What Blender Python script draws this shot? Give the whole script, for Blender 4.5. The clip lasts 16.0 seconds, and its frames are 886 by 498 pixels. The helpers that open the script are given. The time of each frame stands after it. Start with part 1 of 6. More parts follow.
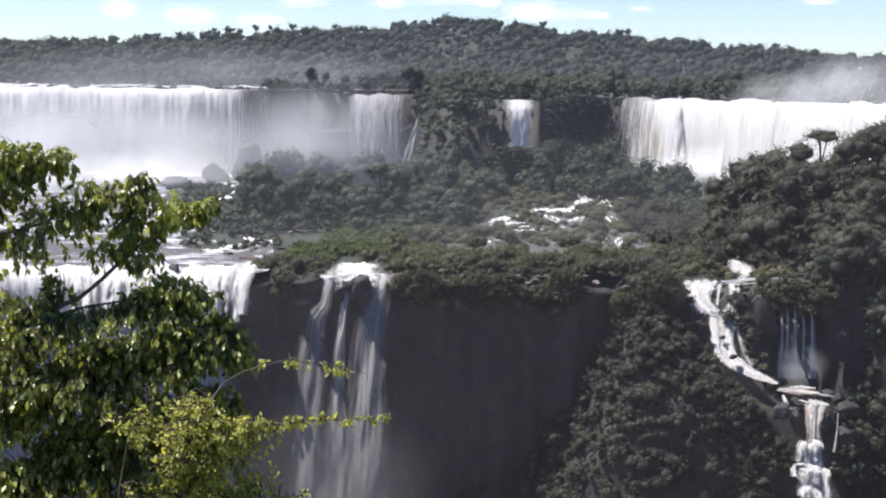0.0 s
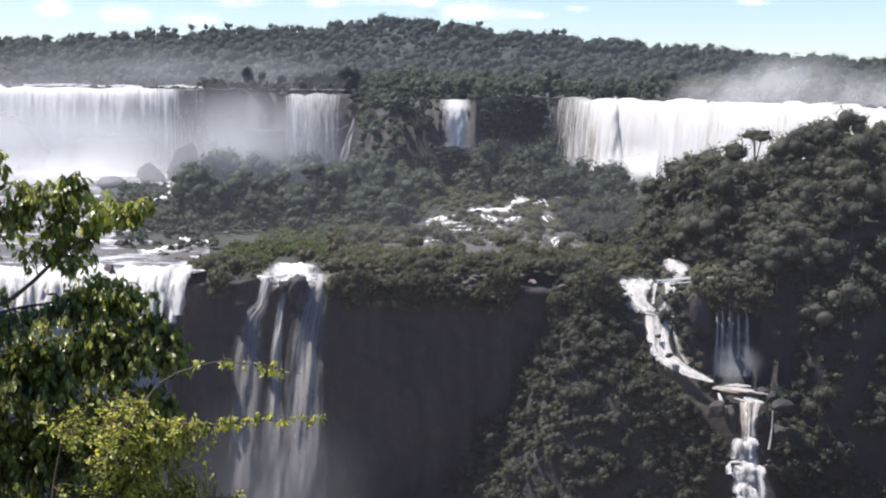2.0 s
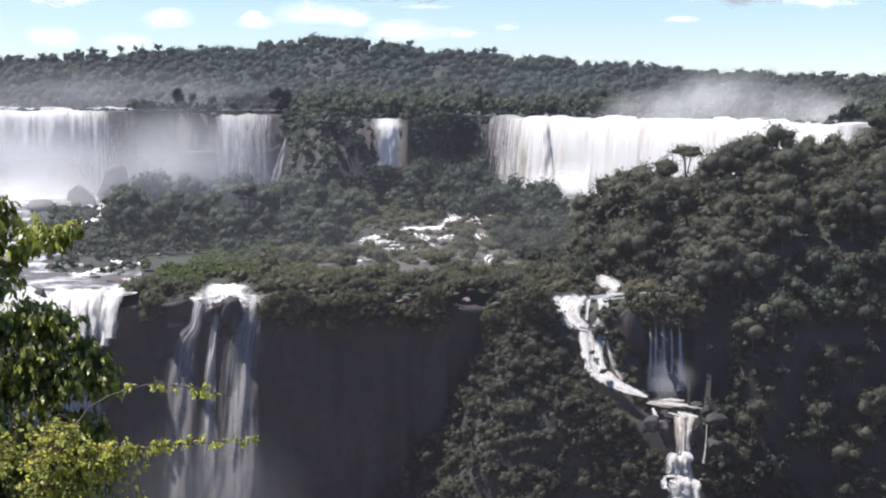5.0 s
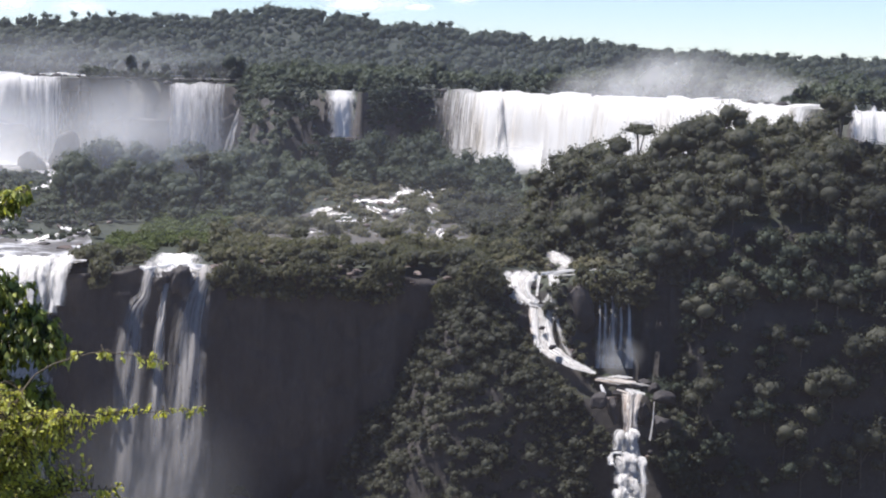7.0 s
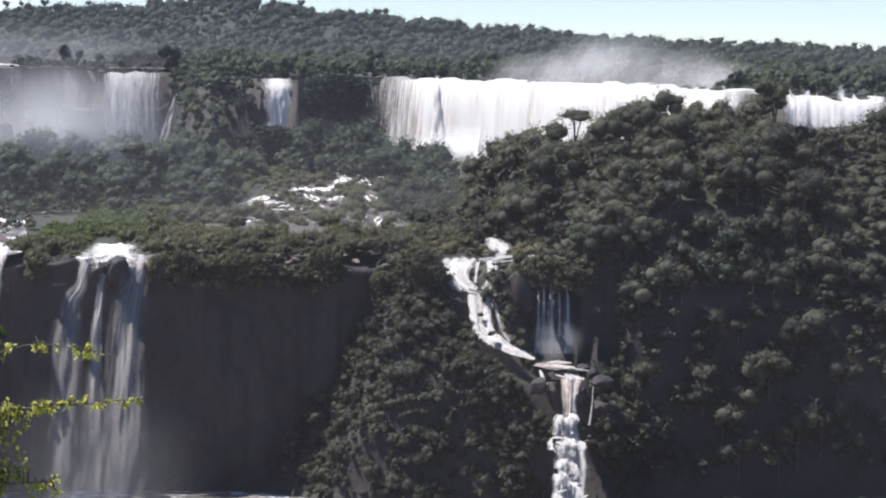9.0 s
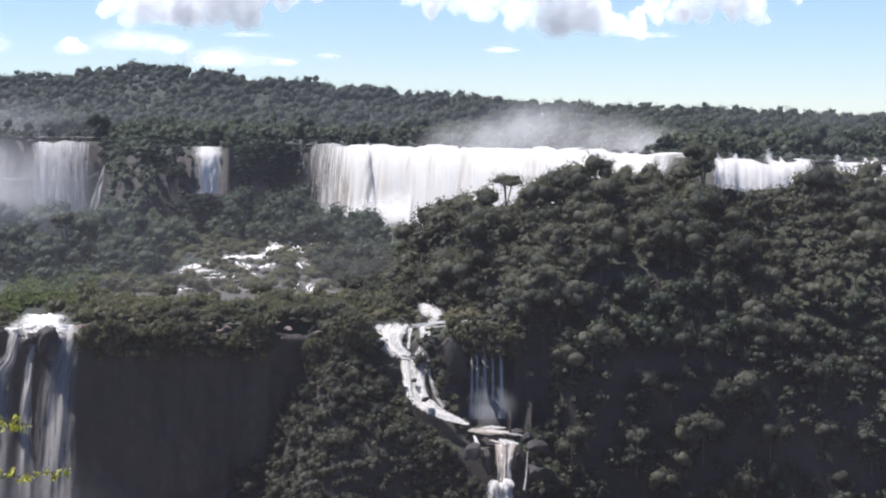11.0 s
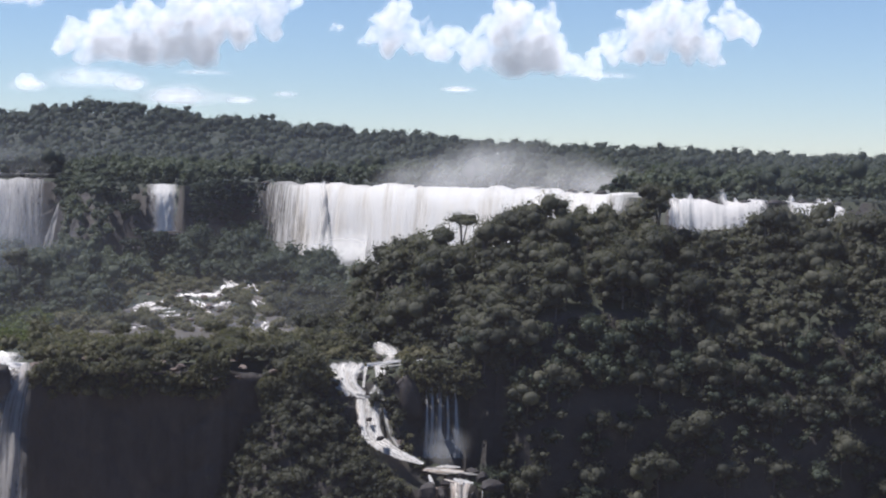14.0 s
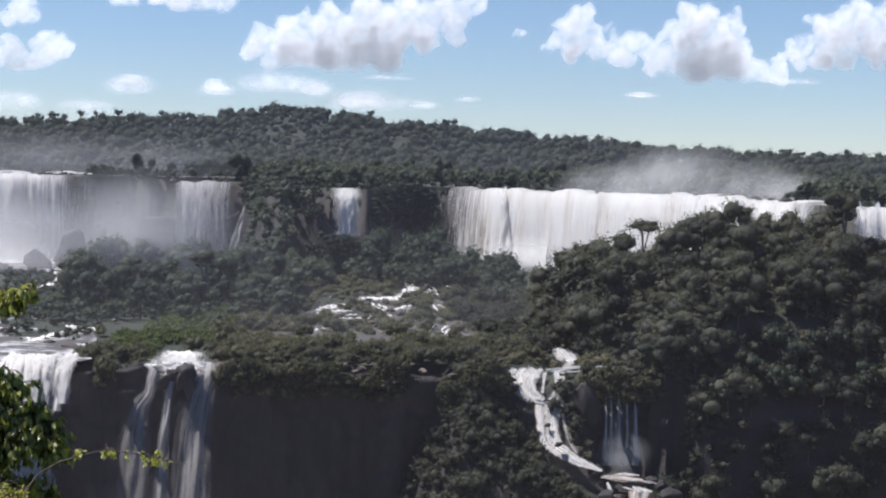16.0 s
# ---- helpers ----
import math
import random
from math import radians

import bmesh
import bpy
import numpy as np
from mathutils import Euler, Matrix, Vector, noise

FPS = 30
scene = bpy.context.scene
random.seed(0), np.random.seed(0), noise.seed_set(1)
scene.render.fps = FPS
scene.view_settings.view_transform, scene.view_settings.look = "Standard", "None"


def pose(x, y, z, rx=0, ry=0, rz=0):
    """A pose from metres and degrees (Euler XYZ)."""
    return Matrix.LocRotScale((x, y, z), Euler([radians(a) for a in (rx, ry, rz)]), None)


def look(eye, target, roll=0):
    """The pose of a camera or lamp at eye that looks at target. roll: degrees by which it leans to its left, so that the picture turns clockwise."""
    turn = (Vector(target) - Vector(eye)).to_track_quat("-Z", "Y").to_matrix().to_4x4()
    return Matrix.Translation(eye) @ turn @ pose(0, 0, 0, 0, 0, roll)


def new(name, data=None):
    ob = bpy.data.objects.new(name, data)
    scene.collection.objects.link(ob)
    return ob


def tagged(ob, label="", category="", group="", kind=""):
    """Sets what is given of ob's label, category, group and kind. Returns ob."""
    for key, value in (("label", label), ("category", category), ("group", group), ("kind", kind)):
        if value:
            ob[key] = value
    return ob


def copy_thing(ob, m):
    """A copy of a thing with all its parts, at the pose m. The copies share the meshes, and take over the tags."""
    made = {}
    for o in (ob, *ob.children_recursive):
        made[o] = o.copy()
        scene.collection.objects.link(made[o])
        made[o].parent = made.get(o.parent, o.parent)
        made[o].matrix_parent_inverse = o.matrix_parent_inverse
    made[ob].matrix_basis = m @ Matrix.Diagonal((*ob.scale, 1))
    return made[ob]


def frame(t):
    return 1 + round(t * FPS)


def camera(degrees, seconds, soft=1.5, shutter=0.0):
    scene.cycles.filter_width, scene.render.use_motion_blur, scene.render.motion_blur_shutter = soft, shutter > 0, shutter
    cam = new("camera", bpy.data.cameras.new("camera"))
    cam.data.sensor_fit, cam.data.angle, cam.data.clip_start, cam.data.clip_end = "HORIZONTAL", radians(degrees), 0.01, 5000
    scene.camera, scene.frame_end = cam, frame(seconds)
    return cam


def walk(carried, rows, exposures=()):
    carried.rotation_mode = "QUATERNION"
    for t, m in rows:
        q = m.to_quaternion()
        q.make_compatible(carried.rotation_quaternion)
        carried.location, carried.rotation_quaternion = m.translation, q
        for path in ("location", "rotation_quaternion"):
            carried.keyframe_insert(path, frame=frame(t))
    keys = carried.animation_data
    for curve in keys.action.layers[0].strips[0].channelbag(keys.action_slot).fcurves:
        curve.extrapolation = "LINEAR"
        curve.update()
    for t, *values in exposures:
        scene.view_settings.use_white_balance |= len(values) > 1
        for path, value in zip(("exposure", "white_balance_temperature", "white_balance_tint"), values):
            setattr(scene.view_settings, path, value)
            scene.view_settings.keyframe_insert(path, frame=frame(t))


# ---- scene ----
cam = camera(28.0, 16.0, soft=2.05)
EYE = 100.0  # the viewpoint's height over the gorge river
ARM = 0.42   # the camera is held this far in front of the turning body
ROWS = [
    (0.0, 84.272, -0.520, 0.054),
    (0.5, 84.664, -0.567, -0.610),
    (1.0, 84.803, -0.443, -1.004),
    (1.5, 84.662, -0.548, -1.556),
    (2.0, 84.284, -0.580, -1.982),
    (2.5, 84.454, -0.634, -2.254),
    (3.0, 84.695, -0.645, -2.605),
    (3.5, 84.782, -0.446, -2.853),
    (4.0, 84.940, -0.066, -3.241),
    (6.5, 84.357, -1.082, -5.424),
    (7.0, 84.067, -1.274, -5.635),
    (7.5, 84.229, -1.156, -6.272),
    (8.0, 84.345, -1.078, -6.586),
    (8.5, 84.285, -0.793, -6.925),
    (9.0, 83.696, -0.889, -7.679),
    (9.5, 84.348, -0.468, -8.396),
    (12.0, 86.100, -0.795, -10.562),
    (12.5, 86.223, -0.891, -10.943),
    (13.0, 86.506, -1.223, -11.593),
    (13.5, 86.909, -0.907, -11.607),
    (14.0, 87.112, -0.756, -11.321),
    (14.5, 86.869, -0.833, -9.374),
    (15.0, 86.755, -1.079, -7.754),
    (15.5, 87.034, -1.123, -6.581),
    (16.0, 87.191, -1.109, -5.483),
]


def held(yaw):
    a = radians(yaw)
    return -ARM * math.sin(a), ARM * math.cos(a)


walk(cam, [(t, pose(*held(rz), EYE, rx, ry, rz)) for t, rx, ry, rz in ROWS], [(0.0, 0.68, 6050, 15), (9.5, 0.68, 6050, 15), (12.0, 0.52, 6000, 15), (13.5, 0.34, 6000, 15), (16.0, 0.22, 6000, 15)])


# ---------------------------------------------------------------- light
SUN_AZ, SUN_EL = -74.0, 62.0   # degrees right of straight ahead, above the horizon
sun_way = Vector((math.sin(radians(SUN_AZ)) * math.cos(radians(SUN_EL)), math.cos(radians(SUN_AZ)) * math.cos(radians(SUN_EL)), math.sin(radians(SUN_EL))))
world = bpy.data.worlds.new("world")
scene.world = world
world.use_nodes = True
wn = world.node_tree
sky = wn.nodes.new("ShaderNodeTexSky")
sky.sky_type, sky.sun_disc = "NISHITA", False
sky.sun_elevation, sky.sun_rotation = radians(SUN_EL), radians(SUN_AZ)
sky.altitude = 1900.0
sky.air_density, sky.dust_density, sky.ozone_density = 1.0, 0.0, 4.0
wn.links.new(sky.outputs[0], wn.nodes["Background"].inputs[0])
wn.nodes["Background"].inputs[1].default_value = 0.09
sun = new("sun", bpy.data.lights.new("sun", "SUN"))
sun.data.energy, sun.data.angle, sun.data.color = 5.0, radians(0.5), (1.0, 0.95, 0.88)
sun.matrix_world = look(sun_way * 300, (0, 0, 0))


# ---------------------------------------------------------------- numbers: noise, curves, meshes
def hash2(i, j, s):
    h = (i.astype(np.int64) * 374761393 + j.astype(np.int64) * 668265263 + s * 974711) & 0xFFFFFFFF
    h = ((h ^ (h >> 13)) * 1274126177) & 0xFFFFFFFF
    return ((h ^ (h >> 16)) & 0xFFFF) / 65535.0


def vnoise(x, y, s=0):
    """Smooth value noise, -1 to 1."""
    x, y = np.asarray(x, float), np.asarray(y, float)
    i, j = np.floor(x), np.floor(y)
    u, v = x - i, y - j
    u, v = u * u * (3 - 2 * u), v * v * (3 - 2 * v)
    a, b = hash2(i, j, s), hash2(i + 1, j, s)
    c, d = hash2(i, j + 1, s), hash2(i + 1, j + 1, s)
    return 2 * ((a * (1 - u) + b * u) * (1 - v) + (c * (1 - u) + d * u) * v) - 1


def fbm(x, y, s=0, octaves=4):
    x, y = np.asarray(x, float), np.asarray(y, float)
    return sum(vnoise(x * 2 ** k, y * 2 ** k, s + k) / 2 ** k for k in range(octaves))


def step(a, b, x):
    t = np.clip((np.asarray(x, float) - a) / (b - a), 0, 1)
    return t * t * (3 - 2 * t)


def mesh(name, verts, faces, mats=(), smooth=True, uvs=None, slots=None):
    """A mesh from an array of points and arrays of faces with equal corners each; uvs: {layer: per-vertex pairs}."""
    me = bpy.data.meshes.new(name)
    verts = np.asarray(verts, np.float32)
    groups = [np.asarray(f, np.int32) for f in (faces if isinstance(faces, list) else [faces]) if len(f)]
    loops = np.concatenate([g.ravel() for g in groups])
    totals = np.concatenate([np.full(len(g), g.shape[1], np.int32) for g in groups])
    me.vertices.add(len(verts))
    me.vertices.foreach_set("co", verts.ravel())
    me.loops.add(len(loops))
    me.loops.foreach_set("vertex_index", loops)
    me.polygons.add(len(totals))
    me.polygons.foreach_set("loop_start", np.concatenate([[0], np.cumsum(totals)[:-1]]).astype(np.int32))
    me.polygons.foreach_set("loop_total", totals)
    if smooth:
        me.polygons.foreach_set("use_smooth", np.ones(len(totals), bool))
    for m in mats if isinstance(mats, (list, tuple)) else [mats]:
        me.materials.append(m)
    if slots is not None:
        me.polygons.foreach_set("material_index", np.asarray(slots, np.int32))
    for layer, uv in (uvs or {}).items():
        at = me.uv_layers.new(name=layer)
        at.data.foreach_set("uv", np.asarray(uv, np.float32)[loops].ravel())
    me.update()
    me.validate()
    return me


def grid_faces(nu, nv):
    """Quads of a grid whose points run along u first."""
    i = np.arange(nu - 1)[None, :] + nu * np.arange(nv - 1)[:, None]
    return np.stack([i, i + 1, i + nu + 1, i + nu], -1).reshape(-1, 4)


def along(points, n):
    """A smooth curve through points (Catmull-Rom), n samples."""
    p = np.asarray(points, float)
    q = np.vstack([2 * p[0] - p[1], p, 2 * p[-1] - p[-2]])
    t = np.linspace(0, len(p) - 1 - 1e-9, n)
    k = t.astype(int)
    u = (t - k)[:, None]
    a, b, c, d = q[k], q[k + 1], q[k + 2], q[k + 3]
    return 0.5 * (2 * b + (c - a) * u + (2 * a - 5 * b + 4 * c - d) * u ** 2 + (3 * b - a - 3 * c + d) * u ** 3)


def tube(points, r0, r1, sides=6, n=0):
    """Points and quads of a tapered tube along a curve."""
    c = along(points, n or 3 * len(points))
    t = np.gradient(c, axis=0)
    t /= np.linalg.norm(t, axis=1)[:, None] + 1e-9
    ref = np.where(np.abs(t[:, 2:3]) > 0.9, [[1.0, 0, 0]], [[0, 0, 1.0]])
    a = np.cross(t, ref)
    a /= np.linalg.norm(a, axis=1)[:, None] + 1e-9
    b = np.cross(t, a)
    ang = np.linspace(0, 2 * np.pi, sides, endpoint=False)
    r = np.linspace(r0, r1, len(c))[:, None, None]
    v = c[:, None] + r * (np.cos(ang)[None, :, None] * a[:, None] + np.sin(ang)[None, :, None] * b[:, None])
    i = np.arange(len(c) - 1)[:, None] * sides
    j = np.arange(sides)[None, :]
    k = (j + 1) % sides
    f = np.stack([i + j, i + k, i + sides + k, i + sides + j], -1).reshape(-1, 4)
    return v.reshape(-1, 3), f


def join(pieces):
    """One array of points and one of faces from several."""
    vs, fs, o = [], [], 0
    for v, f in pieces:
        vs.append(v)
        fs.append(np.asarray(f) + o)
        o += len(v)
    return np.concatenate(vs), np.concatenate(fs)


def ball(level):
    bm = bmesh.new()
    bmesh.ops.create_icosphere(bm, subdivisions=level, radius=1)
    v = np.array([x.co[:] for x in bm.verts])
    f = np.array([[x.index for x in p.verts] for p in bm.faces])
    bm.free()
    return v, f


BALL1, BALL2, BALL3 = ball(1), ball(2), ball(3)


# ---------------------------------------------------------------- materials
def material(name):
    m = bpy.data.materials.new(name)
    m.use_nodes = True
    m.node_tree.nodes.clear()
    return m, m.node_tree


def node(tree, kind, **sets):
    n = tree.nodes.new(kind)
    for k, v in sets.items():
        if k in n.inputs:
            n.inputs[k].default_value = v
    return n


def ramp(tree, stops, source):
    n = tree.nodes.new("ShaderNodeValToRGB")
    e = n.color_ramp.elements
    while len(e) < len(stops):
        e.new(0.5)
    for k, (p, c) in zip(e, stops):
        k.position = p
        k.color = (*c, 1) if isinstance(c, tuple) else (c, c, c, 1)
    tree.links.new(source, n.inputs[0])
    return n


def maths(tree, op, a, b=None):
    n = tree.nodes.new("ShaderNodeMath")
    n.operation = op
    for k, s in enumerate((a, b)):
        if s is None:
            continue
        if isinstance(s, (int, float)):
            n.inputs[k].default_value = s
        else:
            tree.links.new(s, n.inputs[k])
    return n.outputs[0]


def texture(tree, scale, detail=5.0, rough=0.55, source=None, stretch=None):
    """Fractal noise in metres of the object, or along a given source of coordinates."""
    if source is None:
        source = tree.nodes.new("ShaderNodeNewGeometry").outputs["Position"]
    if stretch:
        mp = tree.nodes.new("ShaderNodeMapping")
        mp.inputs["Scale"].default_value = stretch
        tree.links.new(source, mp.inputs[0])
        source = mp.outputs[0]
    n = node(tree, "ShaderNodeTexNoise", Scale=scale, Detail=detail, Roughness=rough)
    tree.links.new(source, n.inputs["Vector"])
    return n.outputs[0]


def tilted(tree, lift, source=None):
    """A normal leaned towards the zenith (or the ground): drops scatter light from all round, not as a flat sheet."""
    if source is None:
        source = tree.nodes.new("ShaderNodeNewGeometry").outputs["Normal"]
    add = tree.nodes.new("ShaderNodeVectorMath")
    add.operation = "ADD"
    add.inputs[1].default_value = (0, 0, lift)
    tree.links.new(source, add.inputs[0])
    unit = tree.nodes.new("ShaderNodeVectorMath")
    unit.operation = "NORMALIZE"
    tree.links.new(add.outputs[0], unit.inputs[0])
    return unit.outputs[0]


def leaf_material(name, dark, light, clear=0.3, gloss=0.6, tint=None, grain=0.35, relief=0.0, vary=0.14, through_=(1.25, 1.3, 0.8)):
    """Foliage: the hue changes from clump to clump and over metres; light passes through in part."""
    m, t = material(name)
    geo = t.nodes.new("ShaderNodeNewGeometry")
    info = t.nodes.new("ShaderNodeObjectInfo")
    mixv = maths(t, "ADD", maths(t, "MULTIPLY", geo.outputs["Random Per Island"], vary), maths(t, "ADD", maths(t, "MULTIPLY", texture(t, grain, 5, 0.7), 0.5), maths(t, "MULTIPLY", texture(t, grain * 0.3, 3, 0.6), 0.4)))
    mixv = maths(t, "ADD", mixv, maths(t, "MULTIPLY", maths(t, "SUBTRACT", info.outputs["Random"], 0.45), 0.55))
    col = ramp(t, [(0.25, dark), (0.85, light)] + ([(1.0, tint)] if tint else []), mixv)
    b = node(t, "ShaderNodeBsdfPrincipled", Roughness=gloss)
    b.inputs["Specular IOR Level"].default_value = 0.2
    t.links.new(col.outputs[0], b.inputs["Base Color"])
    if relief:
        bp = node(t, "ShaderNodeBump", Strength=1.0, Distance=relief)
        t.links.new(texture(t, 0.45 / relief, 4, 0.65), bp.inputs["Height"])
        t.links.new(bp.outputs[0], b.inputs["Normal"])
    tr = t.nodes.new("ShaderNodeBsdfTranslucent")
    warm = t.nodes.new("ShaderNodeMixRGB")
    warm.blend_type, warm.inputs[0].default_value = "MULTIPLY", 1.0
    warm.inputs[2].default_value = (*through_, 1)
    t.links.new(col.outputs[0], warm.inputs[1])
    t.links.new(warm.outputs[0], tr.inputs[0])
    mix = t.nodes.new("ShaderNodeMixShader")
    mix.inputs[0].default_value = clear
    t.links.new(b.outputs[0], mix.inputs[1])
    t.links.new(tr.outputs[0], mix.inputs[2])
    out = t.nodes.new("ShaderNodeOutputMaterial")
    t.links.new(mix.outputs[0], out.inputs[0])
    return m


def solid_material(name, stops, scale, gloss=0.8, bump=0.4, fine=6.0, stretch=None, reach=0.5):
    """Rock, bark and earth: colour patches at one scale, grain at another, and relief."""
    m, t = material(name)
    coarse, grain = texture(t, scale, 6, 0.6, stretch=stretch), texture(t, scale * fine, 5, 0.6, stretch=stretch)
    both = maths(t, "ADD", maths(t, "MULTIPLY", coarse, 0.65), maths(t, "MULTIPLY", grain, 0.35))
    col = ramp(t, stops, both)
    b = node(t, "ShaderNodeBsdfPrincipled", Roughness=gloss)
    t.links.new(col.outputs[0], b.inputs["Base Color"])
    bp = node(t, "ShaderNodeBump", Strength=bump, Distance=reach)
    t.links.new(both, bp.inputs["Height"])
    t.links.new(bp.outputs[0], b.inputs["Normal"])
    out = t.nodes.new("ShaderNodeOutputMaterial")
    t.links.new(b.outputs[0], out.inputs[0])
    return m


def fall_material(name, body, breakup, colour=(0.95, 0.93, 0.90), silt=None, clear=0.55, edge=0.12, low=1.0, scale=1.0, run=0.07, lift=0.9):
    """Falling white water: strands along the flow, torn open where it is thin, at its sides and (low) towards its foot."""
    m, t = material(name)
    uv = node(t, "ShaderNodeUVMap")
    uv.uv_map = "flow"
    span = node(t, "ShaderNodeUVMap")
    span.uv_map = "span"
    strands = texture(t, 1.5 * scale, 5, 0.65, uv.outputs[0], (1, run, 1))
    spray = texture(t, 1.6 * scale, 6, 0.7, uv.outputs[0], (1, 0.35, 1))
    broad = texture(t, 0.12 * scale, 3, 0.5, uv.outputs[0], (1, 0.15, 1))
    sx = t.nodes.new("ShaderNodeSeparateXYZ")
    t.links.new(span.outputs[0], sx.inputs[0])
    side = maths(t, "MINIMUM", sx.outputs[0], maths(t, "SUBTRACT", 1.0, sx.outputs[0]))
    side = maths(t, "MULTIPLY", side, 1.0 / edge)
    side = maths(t, "MINIMUM", side, 1.0)
    foot = maths(t, "SUBTRACT", 1.0, maths(t, "MULTIPLY", sx.outputs[1], 1.0 - low))
    thick = maths(t, "ADD", maths(t, "MULTIPLY", strands, 0.75), maths(t, "ADD", maths(t, "MULTIPLY", spray, 0.35), maths(t, "MULTIPLY", broad, 0.5)))
    thick = maths(t, "ADD", thick, body - 0.8)
    thick = maths(t, "ADD", thick, maths(t, "MULTIPLY", maths(t, "SUBTRACT", side, 1.0), 0.6))
    alpha = ramp(t, [(0.5 - breakup, 0.0), (0.5 + breakup, 1.0)], thick).outputs[0]
    alpha = maths(t, "MULTIPLY", alpha, foot)
    col = ramp(t, [(0.36, silt or tuple(0.72 * c for c in colour)), (0.52, colour)], maths(t, "ADD", maths(t, "MULTIPLY", strands, 0.5), maths(t, "MULTIPLY", broad, 0.5)))
    d = node(t, "ShaderNodeBsdfPrincipled", Roughness=0.6)
    d.inputs["Specular IOR Level"].default_value = 0.1
    t.links.new(col.outputs[0], d.inputs["Base Color"])
    bp = node(t, "ShaderNodeBump", Strength=0.5, Distance=0.4)
    t.links.new(strands, bp.inputs["Height"])
    t.links.new(tilted(t, lift, bp.outputs[0]), d.inputs["Normal"])
    tr = t.nodes.new("ShaderNodeBsdfTranslucent")
    t.links.new(col.outputs[0], tr.inputs[0])
    t.links.new(tilted(t, -lift, bp.outputs[0]), tr.inputs["Normal"])
    mix = t.nodes.new("ShaderNodeMixShader")
    mix.inputs[0].default_value = clear
    t.links.new(d.outputs[0], mix.inputs[1])
    t.links.new(tr.outputs[0], mix.inputs[2])
    gap = t.nodes.new("ShaderNodeBsdfTransparent")
    mix2 = t.nodes.new("ShaderNodeMixShader")
    t.links.new(alpha, mix2.inputs[0])
    t.links.new(gap.outputs[0], mix2.inputs[1])
    t.links.new(mix.outputs[0], mix2.inputs[2])
    out = t.nodes.new("ShaderNodeOutputMaterial")
    t.links.new(mix2.outputs[0], out.inputs[0])
    return m


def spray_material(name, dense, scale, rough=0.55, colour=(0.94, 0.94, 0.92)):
    """Spray imitated by a thin see-through sheet that frays out towards its border."""
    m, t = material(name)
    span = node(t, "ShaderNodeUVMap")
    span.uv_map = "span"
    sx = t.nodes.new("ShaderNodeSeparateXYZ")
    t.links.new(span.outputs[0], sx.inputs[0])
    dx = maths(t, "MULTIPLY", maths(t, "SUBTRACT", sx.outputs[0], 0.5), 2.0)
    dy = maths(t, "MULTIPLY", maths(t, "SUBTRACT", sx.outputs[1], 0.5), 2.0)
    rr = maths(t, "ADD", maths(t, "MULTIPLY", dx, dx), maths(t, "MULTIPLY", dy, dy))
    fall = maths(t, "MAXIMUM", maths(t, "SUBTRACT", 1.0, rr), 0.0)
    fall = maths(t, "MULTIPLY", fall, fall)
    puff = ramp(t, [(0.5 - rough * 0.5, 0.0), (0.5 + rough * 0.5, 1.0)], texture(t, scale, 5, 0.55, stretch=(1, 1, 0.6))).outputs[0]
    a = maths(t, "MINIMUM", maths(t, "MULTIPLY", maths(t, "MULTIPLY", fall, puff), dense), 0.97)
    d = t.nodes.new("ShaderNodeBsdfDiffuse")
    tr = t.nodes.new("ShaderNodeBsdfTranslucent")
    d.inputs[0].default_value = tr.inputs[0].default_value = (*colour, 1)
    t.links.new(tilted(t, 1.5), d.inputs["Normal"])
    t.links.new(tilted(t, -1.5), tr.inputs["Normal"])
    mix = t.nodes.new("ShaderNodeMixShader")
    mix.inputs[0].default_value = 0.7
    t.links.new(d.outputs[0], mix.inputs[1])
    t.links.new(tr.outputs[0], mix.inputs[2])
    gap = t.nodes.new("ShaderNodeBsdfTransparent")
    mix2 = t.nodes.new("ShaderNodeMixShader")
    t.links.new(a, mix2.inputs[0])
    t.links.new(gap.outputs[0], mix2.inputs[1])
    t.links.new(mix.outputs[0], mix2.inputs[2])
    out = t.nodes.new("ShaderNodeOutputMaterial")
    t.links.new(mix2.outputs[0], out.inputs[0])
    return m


def river_material(name="river", low=0.53, high=0.68):
    m, t = material(name)
    foam = ramp(t, [(low, 0.0), (high, 1.0)], texture(t, 0.10, 8, 0.72, stretch=(1, 1.2, 1)))
    col = ramp(t, [(0.0, (0.11, 0.10, 0.085)), (1.0, (0.7, 0.69, 0.67))], foam.outputs[0])
    b = node(t, "ShaderNodeBsdfPrincipled", Roughness=0.55)
    b.inputs["Specular IOR Level"].default_value = 0.2
    t.links.new(col.outputs[0], b.inputs["Base Color"])
    bp = node(t, "ShaderNodeBump", Strength=0.5, Distance=0.4)
    t.links.new(texture(t, 0.7, 5, 0.6), bp.inputs["Height"])
    t.links.new(bp.outputs[0], b.inputs["Normal"])
    out = t.nodes.new("ShaderNodeOutputMaterial")
    t.links.new(b.outputs[0], out.inputs[0])
    return m


